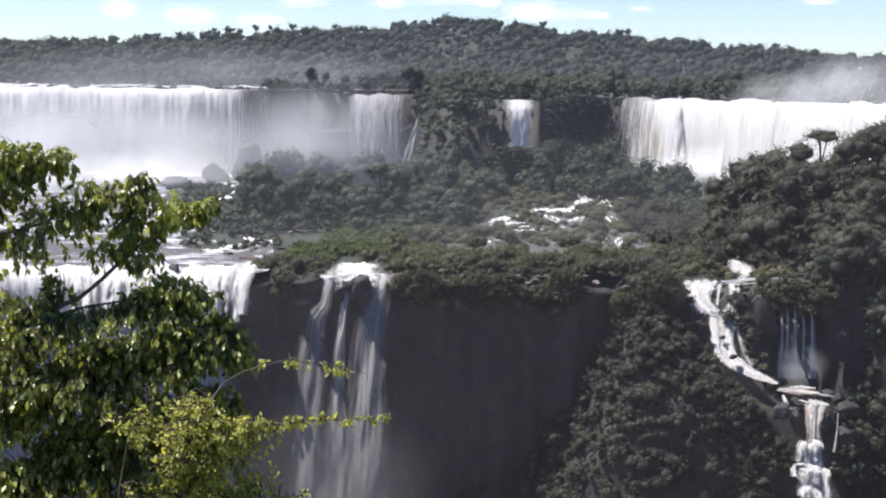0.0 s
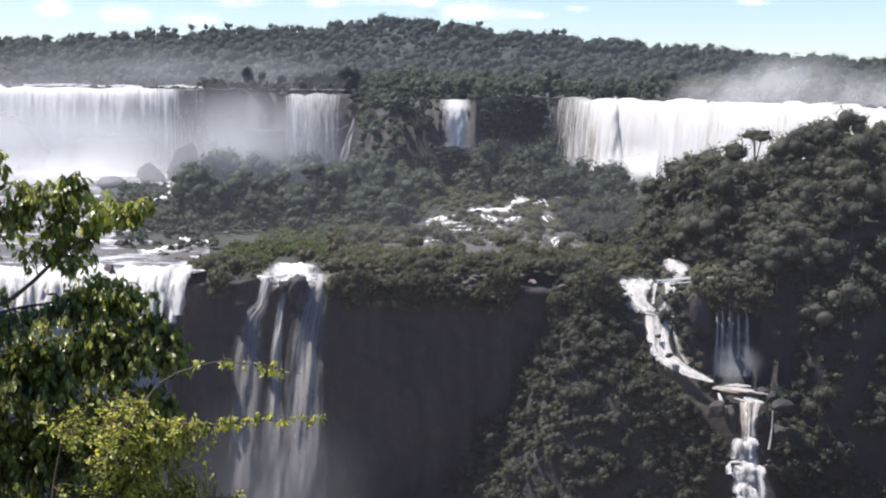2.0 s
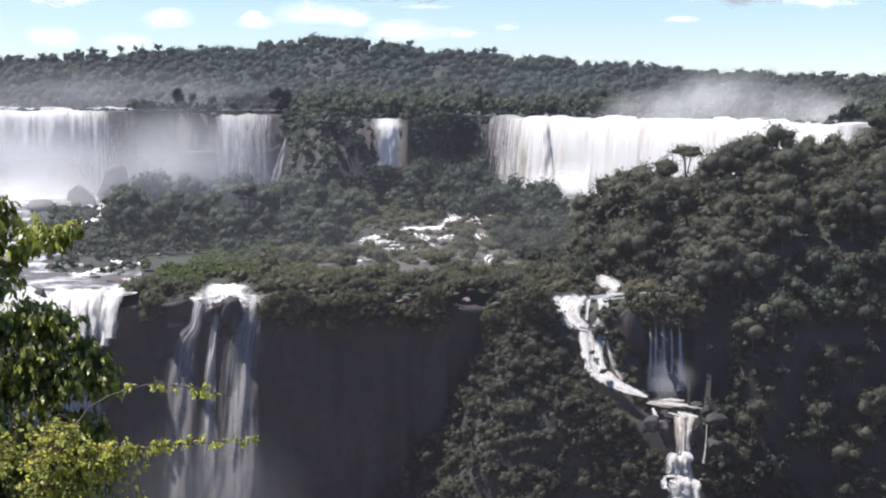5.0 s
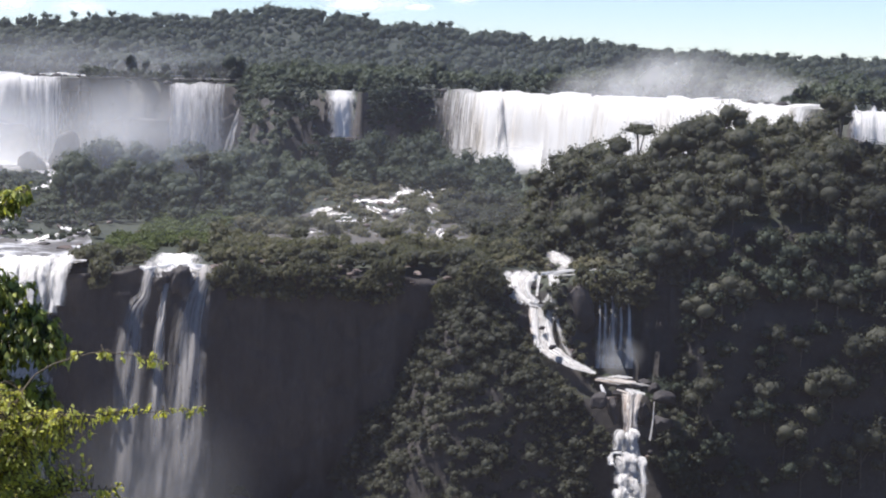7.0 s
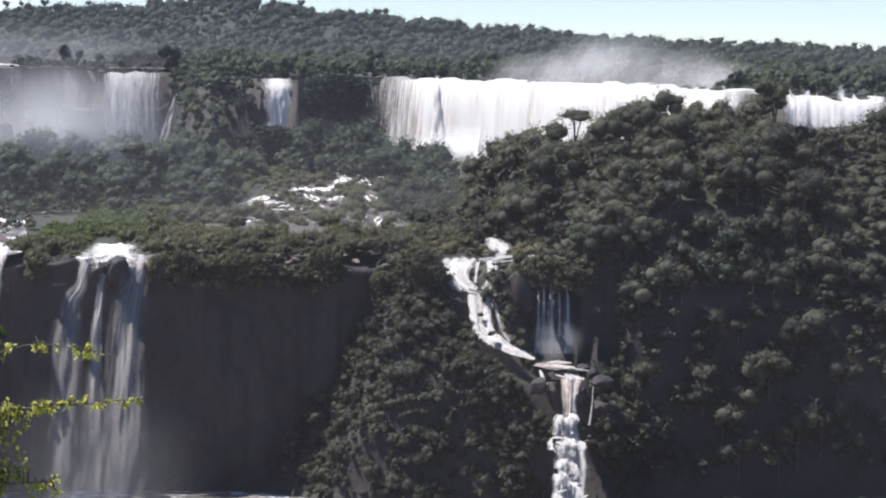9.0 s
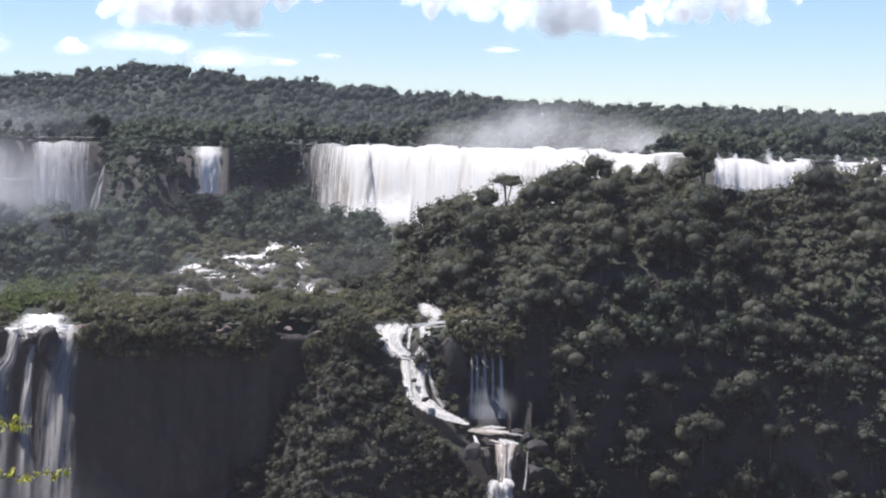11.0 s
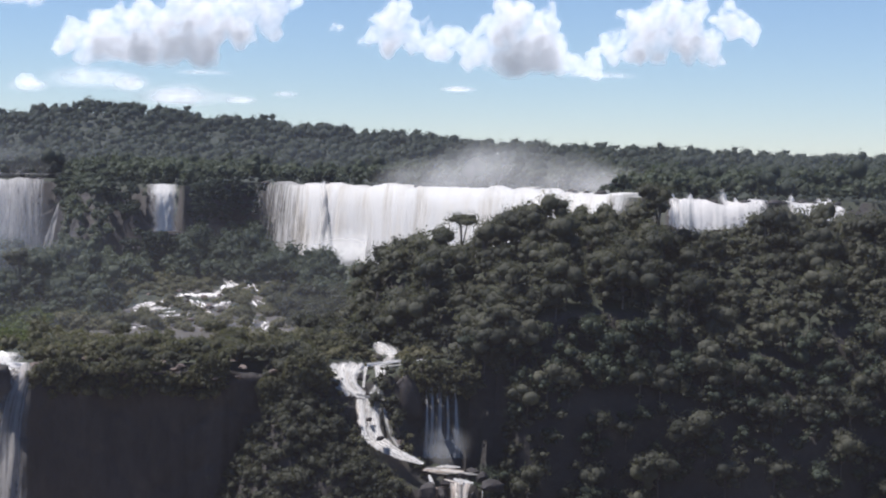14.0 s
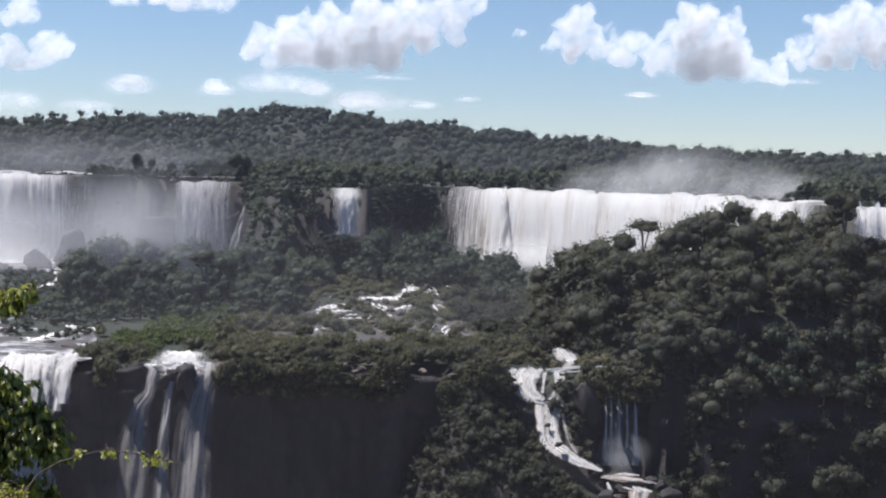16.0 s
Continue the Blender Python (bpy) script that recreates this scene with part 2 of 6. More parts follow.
M_FOREST = leaf_material("forest_leaves", (0.060, 0.064, 0.049), (0.150, 0.148, 0.108), 0.45, grain=0.12, relief=0.35)
M_HILL = leaf_material("hill_leaves", (0.036, 0.047, 0.036), (0.074, 0.086, 0.060), 0.42, grain=0.05, relief=0.3)
M_SHRUB = leaf_material("shrub_leaves", (0.075, 0.078, 0.048), (0.205, 0.190, 0.120), 0.42, grain=0.15, relief=0.35)
# darker, cooler than forest_leaves, to imitate trees and slopes in shade
M_WOOD = leaf_material("terrace_shade_leaves", (0.036, 0.048, 0.036), (0.110, 0.125, 0.082), 0.32, grain=0.12, relief=0.35)
M_GRASS = leaf_material("wet_grass", (0.085, 0.105, 0.038), (0.165, 0.195, 0.068), 0.35, grain=0.2)
M_BUSH = leaf_material("broad_leaves", (0.034, 0.044, 0.013), (0.40, 0.42, 0.11), 0.36, 0.32, grain=1.5, vary=0.6, through_=(1.5, 1.45, 0.5))
M_BUSH.node_tree.nodes["Principled BSDF"].inputs["Specular IOR Level"].default_value = 0.5
M_TWIGLEAF = leaf_material("small_leaves", (0.13, 0.16, 0.028), (0.54, 0.55, 0.15), 0.5, 0.35, (0.52, 0.53, 0.26), grain=2.0, vary=0.5, through_=(1.6, 1.5, 0.7))
M_BARK = solid_material("bark", [(0.3, (0.05, 0.042, 0.034)), (0.7, (0.16, 0.14, 0.12))], 1.5, 0.9, 0.5, 5)
M_TWIG = solid_material("twig_bark", [(0.3, (0.06, 0.045, 0.03)), (0.7, (0.17, 0.13, 0.09))], 30, 0.85, 0.3, 5, reach=0.01)
M_ROCK = solid_material("basalt", [(0.25, (0.018, 0.015, 0.014)), (0.55, (0.04, 0.033, 0.030)), (0.8, (0.08, 0.066, 0.058))], 0.12, 0.75, 0.7, 7, (1, 1, 0.45), 1.2)
M_LEDGE = solid_material("ledge_rock", [(0.25, (0.055, 0.042, 0.035)), (0.75, (0.22, 0.165, 0.135))], 0.5, 0.8, 0.8, 6, None, 0.5)


def ground_material():
    """Leaf litter and moss on level ground, bare wet basalt where it is steep."""
    m, t = material("terrain")
    grain, coarse = texture(t, 0.6, 5, 0.6), texture(t, 0.06, 5, 0.6)
    both = maths(t, "ADD", maths(t, "MULTIPLY", coarse, 0.6), maths(t, "MULTIPLY", grain, 0.4))
    soil = ramp(t, [(0.3, (0.022, 0.028, 0.013)), (0.7, (0.045, 0.05, 0.029))], both)
    rock = ramp(t, [(0.3, (0.020, 0.017, 0.015)), (0.7, (0.062, 0.053, 0.045))], both)
    geo = t.nodes.new("ShaderNodeNewGeometry")
    up = t.nodes.new("ShaderNodeSeparateXYZ")
    t.links.new(geo.outputs["Normal"], up.inputs[0])
    flat = ramp(t, [(0.62, 0.0), (0.82, 1.0)], maths(t, "ADD", up.outputs[2], maths(t, "MULTIPLY", maths(t, "SUBTRACT", grain, 0.5), 0.3)))
    mix = t.nodes.new("ShaderNodeMixRGB")
    t.links.new(flat.outputs[0], mix.inputs[0])
    t.links.new(rock.outputs[0], mix.inputs[1])
    t.links.new(soil.outputs[0], mix.inputs[2])
    b = node(t, "ShaderNodeBsdfPrincipled", Roughness=0.85)
    t.links.new(mix.outputs[0], b.inputs["Base Color"])
    bp = node(t, "ShaderNodeBump", Strength=0.8, Distance=1.0)
    t.links.new(both, bp.inputs["Height"])
    t.links.new(bp.outputs[0], b.inputs["Normal"])
    out = t.nodes.new("ShaderNodeOutputMaterial")
    t.links.new(b.outputs[0], out.inputs[0])
    return m


M_EARTH = ground_material()
M_RIVER = river_material("river", 0.5, 0.64)
M_STREAM = river_material("stream", 0.6, 0.72)
M_FAR = fall_material("far_fall_water", 0.80, 0.22, silt=(0.66, 0.67, 0.66), run=0.045, scale=0.9, lift=1.6)
M_SILT = fall_material("silty_fall_water", 0.80, 0.22, (0.96, 0.95, 0.92), (0.74, 0.68, 0.58), run=0.045, scale=1.0, lift=1.5)
M_NEAR = fall_material("near_fall_water", 0.54, 0.58, (0.95, 0.90, 0.84), clear=0.35, low=0.26, edge=0.4, scale=0.9, run=0.025, lift=2.0)
M_BRINK = fall_material("brink_fall_water", 0.78, 0.24, silt=(0.7, 0.7, 0.7), low=0.7, edge=0.03, run=0.06, lift=1.8)
M_VEIL = fall_material("thin_fall_water", 0.56, 0.36, (0.95, 0.91, 0.85), clear=0.35, low=0.85, edge=0.45, run=0.04)
M_MIDDLE = fall_material("middle_fall_water", 0.55, 0.3, low=0.8, edge=0.2)
M_RUN = fall_material("stream_foam", 0.66, 0.10, silt=(0.6, 0.57, 0.5), edge=0.5, scale=0.7, run=0.5, lift=2.4)
M_RAPID = fall_material("rapid_water", 0.86, 0.2, (0.96, 0.94, 0.90), silt=(0.86, 0.83, 0.78), edge=0.4, scale=1.8, run=0.16, lift=2.6)
M_CASCADE = fall_material("cascade_water", 0.80, 0.17, (0.93, 0.91, 0.87), silt=(0.46, 0.42, 0.37), edge=0.4, scale=2.2, run=0.24, lift=1.7)
M_TAN = fall_material("silty_rapid_water", 0.76, 0.22, (0.92, 0.86, 0.78), silt=(0.55, 0.42, 0.32), edge=0.4, scale=1.4, run=0.08, lift=1.6)


# ---------------------------------------------------------------- the lie of the land
RIM = [(-520, 800), (-202, 812), (-78, 812), (-66, 845), (-48, 842), (-14, 842), (-6, 800), (4, 740), (19, 711), (40, 692), (51, 750),
       (63, 786), (76, 792), (120, 750), (171, 690), (183, 590), (190, 562), (246, 556), (300, 540), (520, 560)]


def rim_side(x, y):
    """Metres behind (plus) or before (minus) the rim of the upper falls."""
    x, y = np.asarray(x, float), np.asarray(y, float)
    best = np.full(x.shape, 1e9)
    inside = np.zeros(x.shape, bool)
    ring = [(-6000, 800)] + RIM + [(6000, 560), (6000, 9000), (-6000, 9000)]
    for k, (ax, ay) in enumerate(ring):
        bx, by = ring[(k + 1) % len(ring)]
        ex, ey = bx - ax, by - ay
        u = np.clip(((x - ax) * ex + (y - ay) * ey) / (ex * ex + ey * ey), 0, 1)
        if k < len(RIM) + 1:
            best = np.minimum(best, np.hypot(x - ax - u * ex, y - ay - u * ey))
        if ay != by:
            cross = (ay > y) != (by > y)
            inside ^= cross & (x < ex * (y - ay) / ey + ax)
    return np.where(inside, best, -best)


def lip(x):
    """The brink of the lower falls."""
    x = np.asarray(x, float)
    return 405 + 2.2 * vnoise(x / 17, 0 * x, 5) + 1.0 * vnoise(x / 5, 0 * x, 6) + 10 * step(-95, -150, x) - 4 * step(35, 60, x)


def ridge(x, y):
    """The forest hill between the cascade and the right-hand falls."""
    left = 88 - 21 * step(404, 446, y)
    top = np.interp(x, [60, 72, 83, 92, 103, 108, 132, 140, 150, 161, 170, 182, 202, 230], [66, 69.5, 70.5, 72.5, 76, 78.5, 79, 77, 74, 71.5, 73.5, 75.5, 77, 76]) + 1.2 * vnoise(x / 40, 0 * x, 8)
    front = top - 0.55 * np.maximum(0, 441 - y) - 1.0 * np.maximum(0, 412 + 6 * vnoise(x / 30, 0 * x, 12) - y) - 2.6 * np.maximum(0, 397 + 4 * vnoise(x / 17, 0 * x, 13) - y)
    back = top - (top - 56) * step(462, 512, y)
    return np.minimum(front, back) + 3.0 * vnoise(x / 23, y / 23, 9), step(0, 13, x - left)


RAVINE = [(70, 446, 54.2), (71, 430, 53.4), (71.5, 417, 52.6), (66, 409, 51.2), (59.5, 404, 49.1), (61.3, 399, 45.2), (63.6, 394, 40.9), (65.1, 391, 37.5), (69.1, 388, 34.3),
          (72.5, 386, 32.1), (76.3, 383, 31.2), (80.7, 380, 30.8), (80.9, 378, 28.7), (79.8, 375, 24.3), (79.3, 372, 20.1), (78.8, 369, 15.8), (78.4, 366, 11.5), (78, 360, 3)]


def height(x, y):
    x, y = np.asarray(x, float), np.asarray(y, float)
    low = 52.6 + 2.6 * step(405, 800, y) + 0.5 * vnoise(x / 14, y / 14, 2)
    low = low - (0.9 - 1.1 * vnoise(x / 8, y / 13, 14)) * step(-10, -3, x) * step(70, 56, x) * step(438, 446, y) * step(670, 640, y)
    bank_in = step(436, 462, y) * step(695, 665, y)
    shore = (-46 - 0.05 * (y - 405)) * (1 - bank_in) - 0.150 * y * bank_in + 4 * vnoise(x / 9, y / 11, 15)
    low = low - 3.4 * step(shore, shore - 10, x) + 0.7 * bank_in * step(-40, -55, x)
    side = rim_side(x, y)
    soft = 1.0 + 30 * np.exp(-((x - 1) / 11) ** 2) * step(860, 800, y)
    up = 88.3 + 2.6 * step(-40, -90, x) - 1.0 * step(180, 230, x)
    hill = 23 * np.exp(-((x - 10) / 250) ** 2 - ((y - 1520) / 330) ** 2) + 10 * np.exp(-((x - 20) / 62) ** 2 - ((y - 1500) / 260) ** 2)
    hill += 6 * np.exp(-((x + 420) / 300) ** 2 - ((y - 1550) / 300) ** 2) + 5 * np.exp(-((x - 330) / 240) ** 2 - ((y - 1550) / 330) ** 2)
    up = up + hill + (12.0 - 2.6 * step(120, 380, x)) * step(880, 1450, y) + 1.5 * vnoise(x / 60, y / 60, 3) * step(20, 80, side)
    z = low + (up - low) * step(1.5 - soft + 1.0, 4.5, side)
    r, m = ridge(x, y)
    z = np.where(y < 545, np.maximum(z * (1 - m) + 1 * m, z * (1 - m) + np.maximum(r, z * (y > 470)) * m), z)
    # the gorge before the brink, with the wooded shoulder beside the cascade
    floor = -1.0 + 0 * x
    shoulder = 50 - 1.15 * np.maximum(0, 404 - y) - 2.2 * np.maximum(0, 385 - y) - 1.8 * np.maximum(0, 44 - x) - 2.2 * np.maximum(0, x - 70 - 0.8 * (404 - y) * (y > 380)) + 3 * vnoise(x / 9, y / 9, 4)
    floor = np.maximum(floor, np.where((x > 5) & (x < 100), np.minimum(shoulder, 50), -1.0))
    gorge = np.maximum(floor, np.maximum(r, -1) * m)
    z = np.where(y < lip(x) + 2.5, np.where(y > 250, floor * (1 - m) + np.maximum(r, floor) * m, gorge), z)
    # the ravine of the cascade and the hollow with its pool
    d = np.full(x.shape, 1e9)
    bed = np.zeros(x.shape)
    for (ax, ay, az), (bx, by, bz) in zip(RAVINE, RAVINE[1:]):
        ex, ey = bx - ax, by - ay
        u = np.clip(((x - ax) * ex + (y - ay) * ey) / (ex * ex + ey * ey), 0, 1)
        e = np.hypot(x - ax - u * ex, y - ay - u * ey)
        bed = np.where(e < d, az + u * (bz - az), bed)
        d = np.minimum(d, e)
    carved = bed - 1.1 + 1.9 * np.maximum(0, d - 5.5) + 0.8 * vnoise(x / 3, y / 3, 71)
    z = np.where(d < 26, np.minimum(z, np.maximum(carved, -1)), z)
    hollow = 30.2 + 3.0 * np.maximum(0, np.hypot((x - 80.5) / 1.15, (y - 391) / 1.3) - 7.0)
    z = np.where((x > 66) & (x < 100) & (y > 375) & (y < 406), np.minimum(z, np.maximum(hollow, carved * (d < 4) + hollow * (d >= 4))), z)
    # the near bank with the lookout
    bank = 98.4 - 0.55 * np.maximum(0, y - 2.0) - 0.9 * np.maximum(0, y - 22)
    z = np.where(y < 200, np.maximum(bank, -1.0), z)
    return z


def build_ground():
    xs = np.concatenate([-np.geomspace(4500, 330, 26), np.arange(-320, 36, 4.0), np.arange(36, 112, 1.5), np.arange(112, 352, 4.0), np.geomspace(360, 4500, 26)])
    ys = np.concatenate([-np.geomspace(2500, 12, 14), np.arange(-8, 40, 4.0), np.arange(44, 300, 12.0), np.arange(300, 360, 4.0), np.arange(360, 414, 1.0),
                         np.arange(414, 540, 4.0), np.arange(540, 880, 3.0), np.geomspace(884, 4700, 60)])
    gx, gy = np.meshgrid(xs, ys)
    gz = height(gx, gy)
    v = np.stack([gx, gy, gz], -1).reshape(-1, 3)
    tagged(new("ground", mesh("ground", v, grid_faces(len(xs), len(ys)), M_EARTH)), "dark forest floor, gorge bed and river terraces", "ground", kind="structure")


build_ground()


def build_cliff(name, xs, y_of, top, bottom, label, mat, bulge=2.0, seed=0):
    """A wall of stacked basalt ledges with upright joints."""
    zs = np.arange(bottom, top + 0.1, 1.0)
    gx, gz = np.meshgrid(xs, zs)
    f = (gz - bottom) / (top - bottom)
    out = bulge * (fbm(gx / 7, gz / 22, seed) + 0.5 * np.abs(vnoise(gx / 2.2, gz / 30, seed + 7))) + 0.7 * step(0.0, 0.4, (gz / 13 + 0.9 * fbm(gx / 16, gz / 30, seed + 3)) % 1.0) - 0.6
    gy = y_of(gx) - 1.5 - out + 0.4 * (f - 0.5)
    gz = gz + f ** 3 * (0.9 * vnoise(gx / 9, gx * 0, seed + 2) + 0.5 * vnoise(gx / 3, gx * 0, seed + 8) - 1.2 * step(20, 50, gx))
    v = np.stack([gx, gy, gz], -1)
    lid = np.stack([gx[-1], y_of(gx[-1]) + 4.0, np.full(len(xs), top - 1.5)], -1)[None]
    v = np.concatenate([v, lid]).reshape(-1, 3)
    return tagged(new(name, mesh(name, v, grid_faces(len(xs), len(zs) + 1), mat)), label, "cliff", kind="structure")


build_cliff("cliff_lower", np.arange(-190, 53.5, 0.8), lip, 52.4, -2.0, "dark wet basalt cliff below the lower brink", M_ROCK, 1.0, 20)


def sample_line(points, gap):
    p = np.asarray(points, float)
    d = np.concatenate([[0], np.cumsum(np.hypot(*np.diff(p[:, :2], axis=0).T))])
    s = np.arange(0, d[-1], gap)
    return np.stack([np.interp(s, d, p[:, k]) for k in range(p.shape[1])], -1), s


# rock face behind and between the upper falls
def build_rim_cliff():
    q, s = sample_line([p for p in RIM if -330 < p[0] < 330], 2.0)
    t = np.gradient(q, axis=0)
    t /= np.linalg.norm(t, axis=1)[:, None]
    nrm = np.stack([t[:, 1], -t[:, 0]], -1)
    rows_ = []
    for f in np.linspace(0, 1, 16):
        z = 53 + f * (height(q[:, 0] - nrm[:, 0] * 3, q[:, 1] - nrm[:, 1] * 3) - 53.4)
        o = 0.6 - 0.9 * f + 0.6 * fbm(s / 9, np.full(len(s), f * 3), 31) + 0.6 * ((f * 4.2 + 0.4 * vnoise(s / 15, s * 0, 32)) % 1.0)
        rows_.append(np.stack([q[:, 0] + nrm[:, 0] * o, q[:, 1] + nrm[:, 1] * o, z], -1))
    back = np.stack([q[:, 0] - nrm[:, 0] * 4, q[:, 1] - nrm[:, 1] * 4, rows_[-1][:, 2] - 0.6], -1)
    v = np.concatenate([*rows_, back])
    tagged(new("cliff_upper", mesh("cliff_upper", v, grid_faces(len(q), 17), M_ROCK)), "dark basalt face behind the upper falls", "cliff", kind="structure")


build_rim_cliff()


# ---------------------------------------------------------------- water
def flat_water(name, outline, z, label, mat=M_RIVER):
    """A calm or foaming water surface inside an outline."""
    p = along(outline + [outline[0]], 12 * len(outline))[:-1]
    c = p.mean(0)
    rings = [c + (p - c) * k for k in np.linspace(0.04, 1, 14)]
    v = np.concatenate(rings)
    v = np.column_stack([v, z + 0.15 * fbm(v[:, 0] / 3, v[:, 1] / 3, 40)])
    n = len(p)
    i = np.arange(13)[:, None] * n
    j = np.arange(n)[None]
    k = (j + 1) % n
    f = np.stack([i + j, i + k, i + n + k, i + n + j], -1).reshape(-1, 4)
    return tagged(new(name, mesh(name, v, f, mat)), label, "river", kind="structure")


flat_water("water_gorge", [(-300, 60), (0, 90), (300, 80), (340, 260), (120, 330), (60, 372), (0, 399), (-100, 399), (-300, 399)], 0.2, "churned river at the bottom of the gorge")
flat_water("water_pool", [(-330, 403), (-150, 402.5), (-100, 402.5), (-46, 403), (-42, 425), (-46, 470), (-62, 520), (-74, 600), (-76, 700), (-70, 800), (-200, 802), (-330, 798)], 53.6, "shallow foaming pool between the two tiers of falls")
flat_water("water_terrace", [(-4, 476), (-6, 458), (6, 447), (22, 446), (48, 440), (58, 470), (60, 560), (74, 640), (50, 660), (24, 590), (10, 540), (12, 490)], 52.95, "shallow rocky stream between scrub islets", M_STREAM)
flat_water("water_upper", [(-330, 812), (-200, 815), (-86, 815), (-62, 864), (-14, 852), (-20, 884), (-120, 900), (-320, 890)], 90.5, "river above the upper falls")


def curtain(name, line, z_top, z_foot, mat, label, lean=3.0, gap=0.8, seed=0, rag=0.9):
    """A wide fall over a straight or bent brink; line runs left to right in plan."""
    q, s = sample_line(line, gap)
    t = np.gradient(q, axis=0)
    t /= np.linalg.norm(t, axis=1)[:, None]
    nrm = np.stack([t[:, 1], -t[:, 0]], -1)
    fs = np.concatenate([[-0.1, -0.03], np.linspace(0, 1, 18)])
    zt = np.interp(s, [0, s[-1]], z_top) + rag * fbm(s / 6, s * 0, seed)
    vs, flow, span = [], [], []
    fold = 0.5 * fbm(s / 9, s * 0, seed + 1) + 0.15 * vnoise(s / 2.3, s * 0, seed + 2)
    foot = z_foot + 2.0 * vnoise(s / 9, s * 0, seed + 3)
    ripple = np.random.RandomState(seed + 70)
    zig = ripple.uniform(-1, 1, len(s))
    for f in fs:
        g = max(f, 0)
        o = np.where(f < 0, f * 40, lean * g ** 0.55 + fold * (0.3 + 0.6 * g) + 3.0 + (0.2 * zig + 0.1 * ripple.normal(size=len(s))) * gap)
        z = zt + (0.15 if f < 0 else 0) - (zt - foot) * g ** 1.15
        vs.append(np.stack([q[:, 0] + nrm[:, 0] * o, q[:, 1] + nrm[:, 1] * o, z], -1))
        flow.append(np.stack([s + seed * 31, np.full(len(s), f * (z_top[0] - z_foot))], -1))
        span.append(np.stack([s / s[-1], np.full(len(s), g)], -1))
    me = mesh(name, np.concatenate(vs), grid_faces(len(q), len(fs)), mat, smooth=False, uvs={"flow": np.concatenate(flow), "span": np.concatenate(span)})
    return tagged(new(name, me), label, "waterfall", kind="structure")


def strand(name, path, mat, label, bulge=0.8, n=40, across=14, seed=0, facing=(0, -1, 0), parent=None, lumps=0.3, facets=1.0):
    """A ribbon of falling or running water along points (x, y, z, width)."""
    c = along(path, n)
    t = np.gradient(c[:, :3], axis=0)
    t /= np.linalg.norm(t, axis=1)[:, None] + 1e-9
    a = np.cross(t, np.array(facing, float))
    a /= np.linalg.norm(a, axis=1)[:, None] + 1e-9
    out = np.cross(a, t)
    d = np.concatenate([[0], np.cumsum(np.linalg.norm(np.diff(c[:, :3], axis=0), axis=1))])
    u = np.linspace(-0.5, 0.5, across)
    w = np.maximum(c[:, 3], 0.1) * (1 + (0.18 if facets > 0.1 else 0.05) * fbm(d / 4, d * 0, seed + 5))
    lift = bulge * (1 - (2 * u[None]) ** 2) + 0.3 * fbm(u[None] * w[:, None] / 1.2 + 0 * d[:, None], d[:, None] / 6, seed) + lumps * fbm(u[None] * w[:, None] / 0.9 + 7 + 0 * d[:, None], d[:, None] / 1.1, seed + 3)
    ripple = np.random.RandomState(seed + 70)
    lift = lift + (0.35 * ripple.uniform(-1, 1, across)[None] + 0.12 * ripple.normal(size=lift.shape)) * (w[:, None] / across) * 2 * facets
    sgn = np.sign(np.sum(out * np.array(facing), 1))[:, None, None]
    wob = lumps * 0.8 * w[:, None] * vnoise(d / 5, d * 0, seed + 9)[:, None]
    v = c[:, None, :3] + a[:, None] * (u[None] * w[:, None] + wob * 0.5)[..., None] + out[:, None] * lift[..., None] * sgn
    flow = np.stack(np.broadcast_arrays(u[None] * w.mean() + seed * 17, d[:, None]), -1)
    span = np.stack(np.broadcast_arrays(u[None] + 0.5, d[:, None] / d[-1]), -1)
    me = mesh(name, v.reshape(-1, 3), grid_faces(across, n), mat, smooth=facets < 1, uvs={"flow": flow.reshape(-1, 2), "span": span.reshape(-1, 2)})
    ob = new(name, me)
    if parent:
        ob.parent = parent
        return ob
    return tagged(ob, label, "waterfall", kind="structure")


# upper tier, left to right
curtain("waterfall_left", [(-330, 806), (-202, 811), (-78, 811)], (91.8, 90.6), 56, M_FAR, "broad white curtain waterfall wrapped in spray", 6, seed=1, rag=0.6)
curtain("waterfall_middle", [(-48, 841), (-15, 841)], (88.0, 88.9), 54, M_MIDDLE, "thin white waterfall with dark rock showing through", 9, seed=2)
strand("waterfall_side_spout", [(-9.8, 838, 82.6, 1.6), (-10.6, 834, 80.5, 2.2), (-13.5, 831.5, 73, 3.2), (-16.6, 829.5, 62, 4.2), (-18.4, 828, 54, 5)], M_MIDDLE, "narrow slanting spout of white water", 0.3, 30, 12, 3, lumps=0.02, facets=0.2)
strand("waterfall_narrow", [(28.9, 697.6, 88.8, 13.2), (28.9, 696.4, 87.6, 13.0), (29.0, 694.4, 85.2, 12.0), (29.3, 692.6, 79, 10.6), (29.5, 691.6, 71, 10.6)], M_RAPID, "narrow bright white waterfall over dark rock", 0.4, 34, 18, 4, lumps=0.02, facets=0.3)
curtain("waterfall_right", [(76, 790), (120, 748), (171, 688), (183, 590), (186, 572)], (88.5, 88.2), 55, M_SILT, "wide white waterfall with tan silty streaks", 5, seed=5)
bundles = np.random.RandomState(33)
